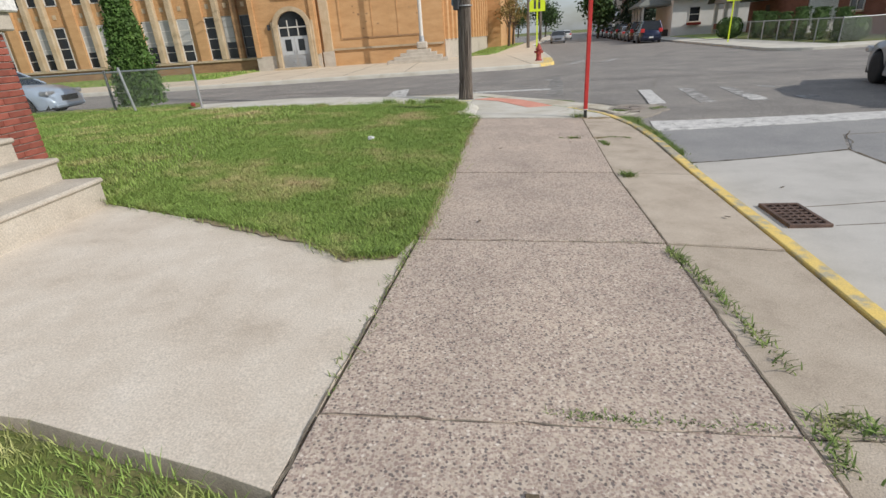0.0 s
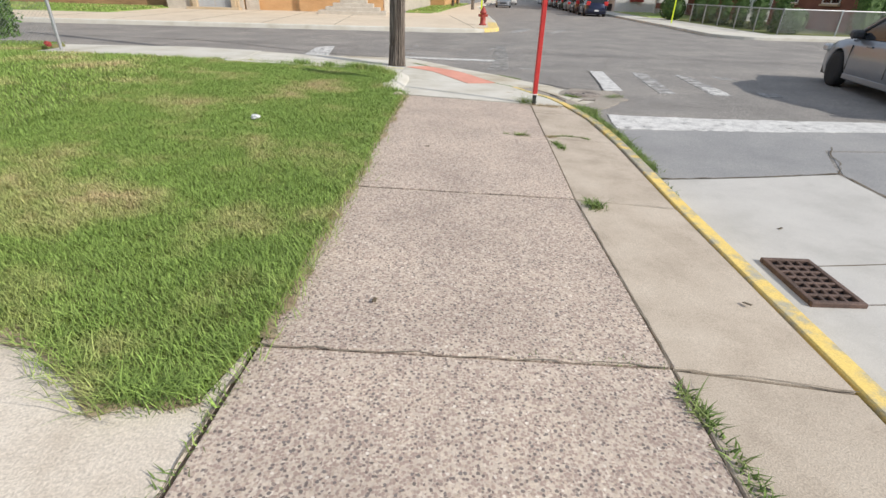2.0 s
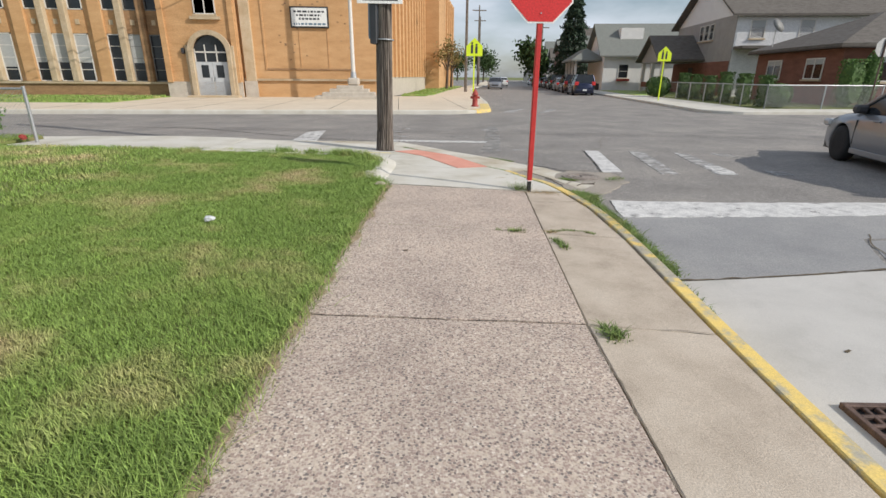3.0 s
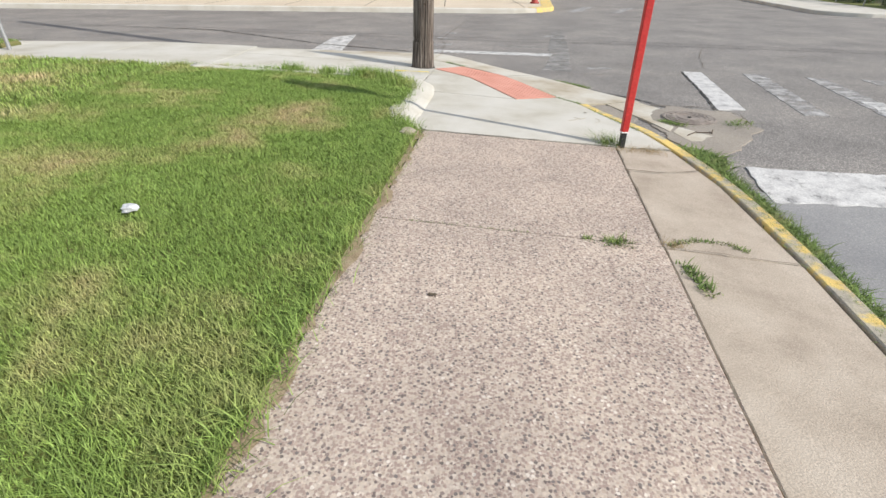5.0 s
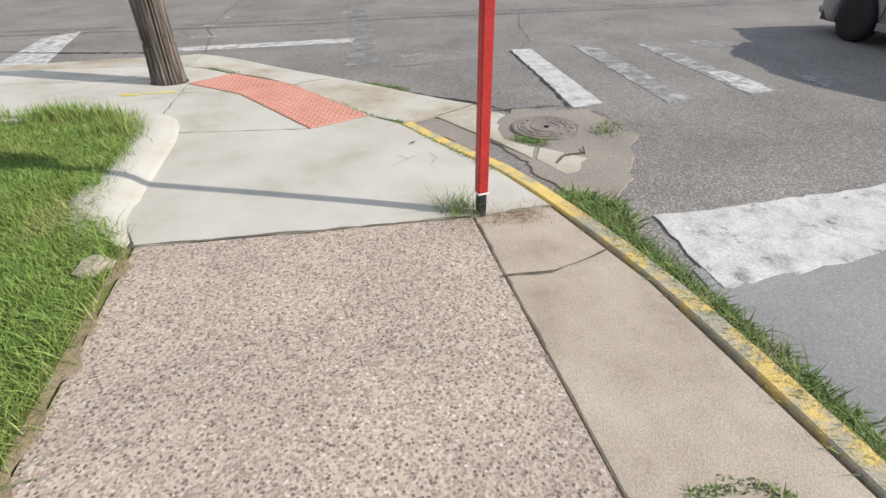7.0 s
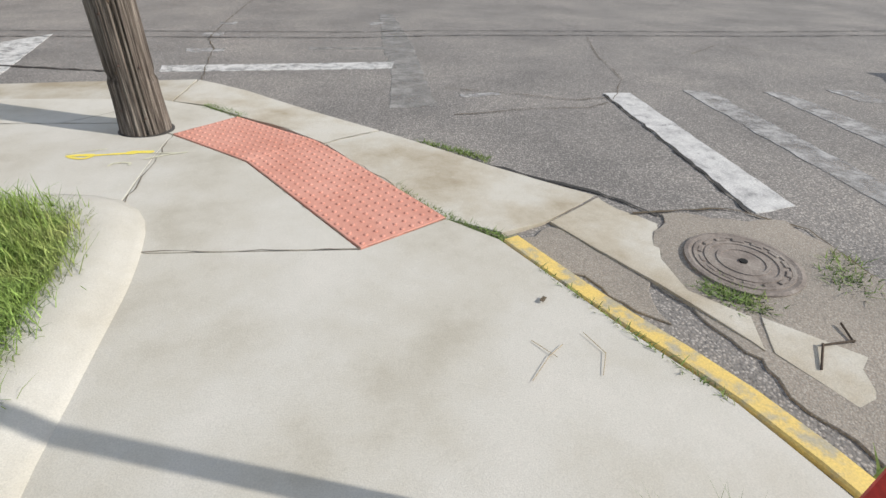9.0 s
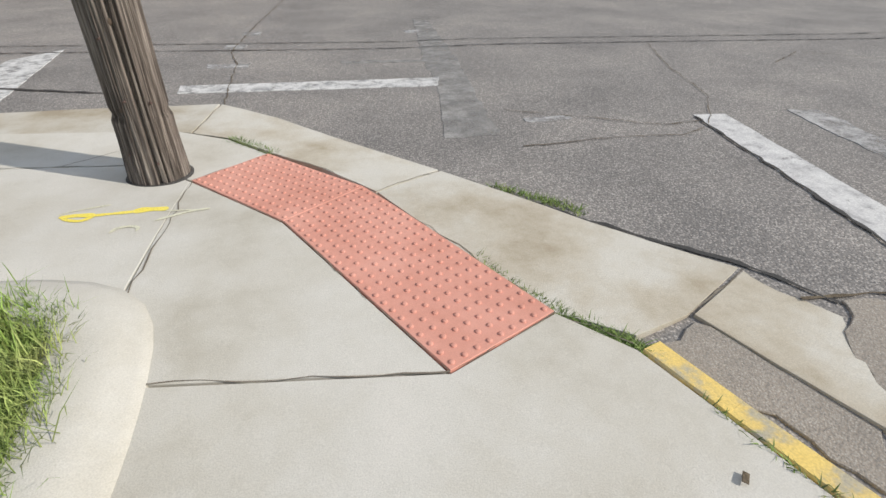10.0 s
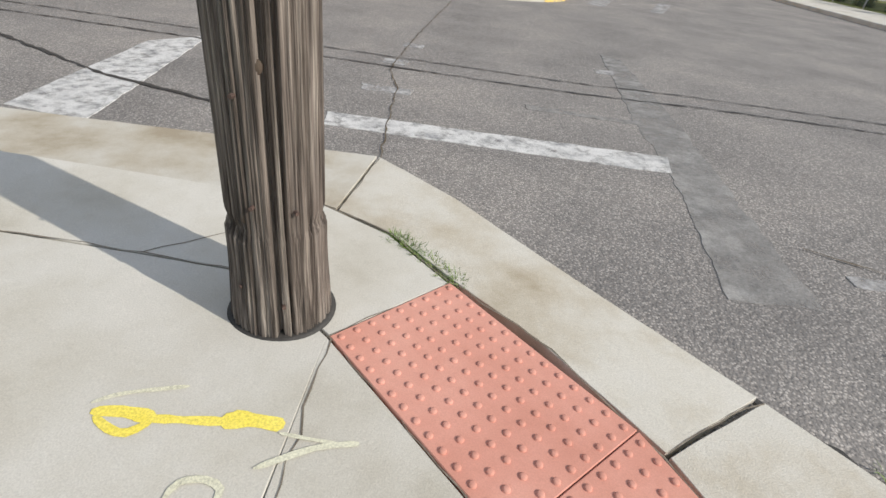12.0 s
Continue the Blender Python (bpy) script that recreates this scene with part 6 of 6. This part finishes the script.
def car(name, at, rz, body_m, label, style="sedan", group=""):
    """Built along +x: a lofted body with arches, a cabin with glass, wheels and lamps."""
    c = thing(name, label, "car", at, rz, group)
    van = style == "van"
    L, W, H = (4.9, 1.88, 1.75) if van else (4.85, 1.84, 1.46)
    belt = 1.02 if van else .92
    if van:
        line = [(-2.40, .95), (-2.36, 1.02), (1.25, 1.02), (1.9, .95), (2.30, .80), (2.44, .60)]
        cab = [(-2.34, 1.0), (-2.16, 1.72), (-1.6, H), (.35, H - .02), (.75, 1.62), (1.55, 1.0)]
    else:
        line = [(-2.40, .72), (-2.36, .96), (-1.75, .99), (.95, .93), (1.75, .86), (2.20, .74), (2.42, .58)]
        cab = [(-1.85, .95), (-1.15, 1.33), (-.55, H), (.15, H - .02), (.45, 1.36), (1.20, .92)]
    xs_ = np.linspace(-2.42, 2.42, 61)
    bm = bmesh.new()
    rings = []
    for x in xs_:
        top = np.interp(x, [p[0] for p in line], [p[1] for p in line])
        end = 1 - .22 * (abs(x) / 2.42) ** 6 - (.06 if abs(x) > 2.3 else 0)
        w = W / 2 * end
        low = .19
        arch_h = 0
        for wx in (-1.42, 1.42):
            if abs(x - wx) < .39:
                arch_h = max(arch_h, .33 + math.sqrt(.39 ** 2 - (x - wx) ** 2) * .97)
        lo = max(low, arch_h) if arch_h else low + (.05 if abs(x) > 2.2 else 0)
        lo = min(lo, top - .12)
        prof = [(w * .94, lo), (w * .99, max(lo, .34)), (w, max(lo + .01, .55)), (w * .985, max(lo + .02, top - .16)), (w * .93, top - .03), (w * .80, top + .01), (0, top + .035)]
        rings.append([bm.verts.new((x, y, z)) for y, z in prof] + [bm.verts.new((x, -y, z)) for y, z in prof[-2::-1]])
    for a, b in zip(rings, rings[1:]):
        for i in range(len(a) - 1):
            bm.faces.new((a[i], a[i + 1], b[i + 1], b[i]))
    bm.faces.new(rings[0]), bm.faces.new(rings[-1][::-1])
    bmesh.ops.recalc_face_normals(bm, faces=bm.faces[:])
    body = part("body", bm, body_m, c, smooth=True)
    part("underbody", boxm(-2.2, 2.2, -W / 2 * .86, W / 2 * .86, .17, .62), STEEL_BLACK, c)
    g = bmesh.new()
    sides = []
    for s in (-1, 1):
        sides.append([g.verts.new((x, s * (W / 2 * .93 - (z - belt) * .34), z)) for x, z in cab])
    n = len(cab)
    g.faces.new(sides[0]), g.faces.new(sides[1][::-1])
    for i in range(n):
        j = (i + 1) % n
        g.faces.new((sides[0][i], sides[1][i], sides[1][j], sides[0][j]))
    bmesh.ops.recalc_face_normals(g, faces=g.faces[:])
    part("glasshouse", g, GLASS_DARK, c, "dark tinted windows")
    roof = bmesh.new()
    k0, k1 = (1, 4) if van else (1, 4)
    pr = [(x, z + .012) for x, z in cab[k0:k1 + 1]]
    for s0, s1 in zip(pr, pr[1:]):
        q = []
        for (x, z) in (s0, s1):
            wy = W / 2 * .93 - (z - belt) * .34
            q.append([roof.verts.new((x, y, zz)) for y, zz in ((-wy - .012, z - .05), (-wy * .9, z), (0, z + .03), (wy * .9, z), (wy + .012, z - .05))])
        for i in range(4):
            roof.faces.new((q[0][i], q[1][i], q[1][i + 1], q[0][i + 1]))
    bmesh.ops.remove_doubles(roof, verts=roof.verts[:], dist=.001)
    bmesh.ops.recalc_face_normals(roof, faces=roof.faces[:])
    part("roof", roof, body_m, c, smooth=True)
    for s in (-1, 1):
        pl = bmesh.new()
        def on(x, z):
            return Vector((x, s * (W / 2 * .93 - (z - belt) * .34 + .008), z))
        for a, b in ((cab[0], cab[1]), (cab[1], cab[2]), (cab[-1], cab[-2]), (cab[-2], cab[-3])):
            cyl(pl, on(*a), on(*b), .035, seg=6)
        for x in ((-.4, .62) if van else (-.42,)):
            cyl(pl, on(x, belt), on(x, H - .05), .03, seg=6)
        part("window_surround", pl, body_m, c)
        m = part("wing_mirror", boxm(.78, .98, s * (W / 2 + .02) - .1, s * (W / 2 + .02) + .1, belt, belt + .15, bevel=.04), DARKBOX, c)
        for x in (-.75, .35):
            part("door_handle", boxm(x - .1, x + .1, s * W / 2 * .985 - .02, s * W / 2 * .985 + .02, .80, .83, bevel=.006), body_m, c)
        for x in (-.42, .95, -1.35):
            part("door_gap", boxm(x - .005, x + .005, s * W / 2 - .02, s * W / 2 + .002, .36, belt - .12), STEEL_BLACK, c)
        part("sill_trim", boxm(-1.0, 1.0, s * W / 2 * .97 - .02, s * W / 2 * .97 + .012, .2, .3, bevel=.01), body_m, c)
        part("headlight", boxm(2.05, 2.33, s * .66 - .2, s * .66 + .2, .60, .74, bevel=.04), GALV, c, "clear headlight")
        part("tail_light", boxm(-2.43, -2.3, s * .72 - .16, s * .72 + .16, .72 if not van else .85, .92 if not van else 1.15, bevel=.03), SIGN_RED, c, "red tail light")
        for x in (-1.42, 1.42):
            wheel(c, x, s * (W / 2 - .11))
    part("grille", boxm(2.36, 2.425, -.42, .42, .40, .60, bevel=.02), STEEL_BLACK, c)
    part("front_bumper", boxm(2.22, 2.44, -.72, .72, .22, .36, bevel=.05), body_m, c)
    part("rear_bumper", boxm(-2.47, -2.3, -.76, .76, .34, .55, bevel=.05), body_m, c)
    part("number_plate", boxm(-2.485, -2.465, -.17, .17, .40 if van else .62, .52 if van else .74), SIGN_WHITE, c)
    return c


SILVER = paint("silver_grey_metallic", (.22, .232, .255), .36, .4)
BLUE_SILVER = paint("pale_blue_silver_metallic", (.40, .48, .58), .35, .3)
NAVY = paint("dark_navy_paint", (.018, .024, .06))
MAROON = paint("dark_maroon_paint", (.07, .03, .03))
DARKP = paint("black_car_paint", (.015, .015, .017))
WHITEP = paint("white_car_paint", (.7, .7, .7), .3, 0)
GREENP = paint("dark_green_paint", (.02, .05, .045))
heading = 72
car("silver_sedan", (10.0, 10.2, -.135), heading, SILVER, "silver grey sedan waiting at the crossing")
car("blue_sedan", (-14.6, 16.6, -.135), 4, BLUE_SILVER, "pale blue-silver sedan on the cross street")
RK = 17.3
far_ang = 90 + deg
for k, (y, p, st) in enumerate(((49.0, NAVY, "van"), (55.5, MAROON, "van"), (62, SILVER, "sedan"), (68.5, GREENP, "van"), (75, DARKP, "sedan"), (82, SILVER, "sedan"), (89, DARKP, "van"), (97, MAROON, "sedan"), (106, WHITEP, "sedan"))):
    car("parked_van" if st == "van" else "parked_car", (17.6 + ST * (y - 49), y, -.135), far_ang, p, {"van": "dark minivan", "sedan": "sedan"}[st] + " parked at the far street kerb", st, "parked cars")
for y, x, p in ((92, 19.0, WHITEP), (70, 13.6, SILVER), (79, 15.3, DARKP), (88, 16.9, DARKP), (112, 21.6, DARKP)):
    car("parked_car", (x, y, -.135), far_ang + (180 if y != 92 else 0), p, "small car standing in the far street", "sedan", "parked cars")

# overhead cables by the school
for k, (z0, z1) in enumerate(((8.2, 6.3), (8.6, 6.9))):
    a, b = Vector((-26, 27, z0)), Vector((-10.6, FY - .6, z1))
    pts = [(*(a.lerp(b, t).to_2d()), a.lerp(b, t).z - 1.6 * 4 * t * (1 - t) * .5) for t in [i / 16 for i in range(17)]]
    bm = bmesh.new()
    for p, q in zip(pts, pts[1:]):
        cyl(bm, p, q, .03, seg=5, caps=False)
    tagged(part("overhead_cable", bm, STEEL_BLACK), "black sagging overhead cable to the school", "cable")
round_sign = thing("round_sign", "grey back of a round sign on a rusty post", "road sign", (21.6, 23.6, 0))
part("post", cylm((0, 0, -.1), (0, 0, 3.0), .03, seg=8), IRON, round_sign)
part("disc", octagon(.40, .03, .04), SIGN_BACK, round_sign, "bare back of the sign").matrix_basis = pose(0, 0, 2.65)
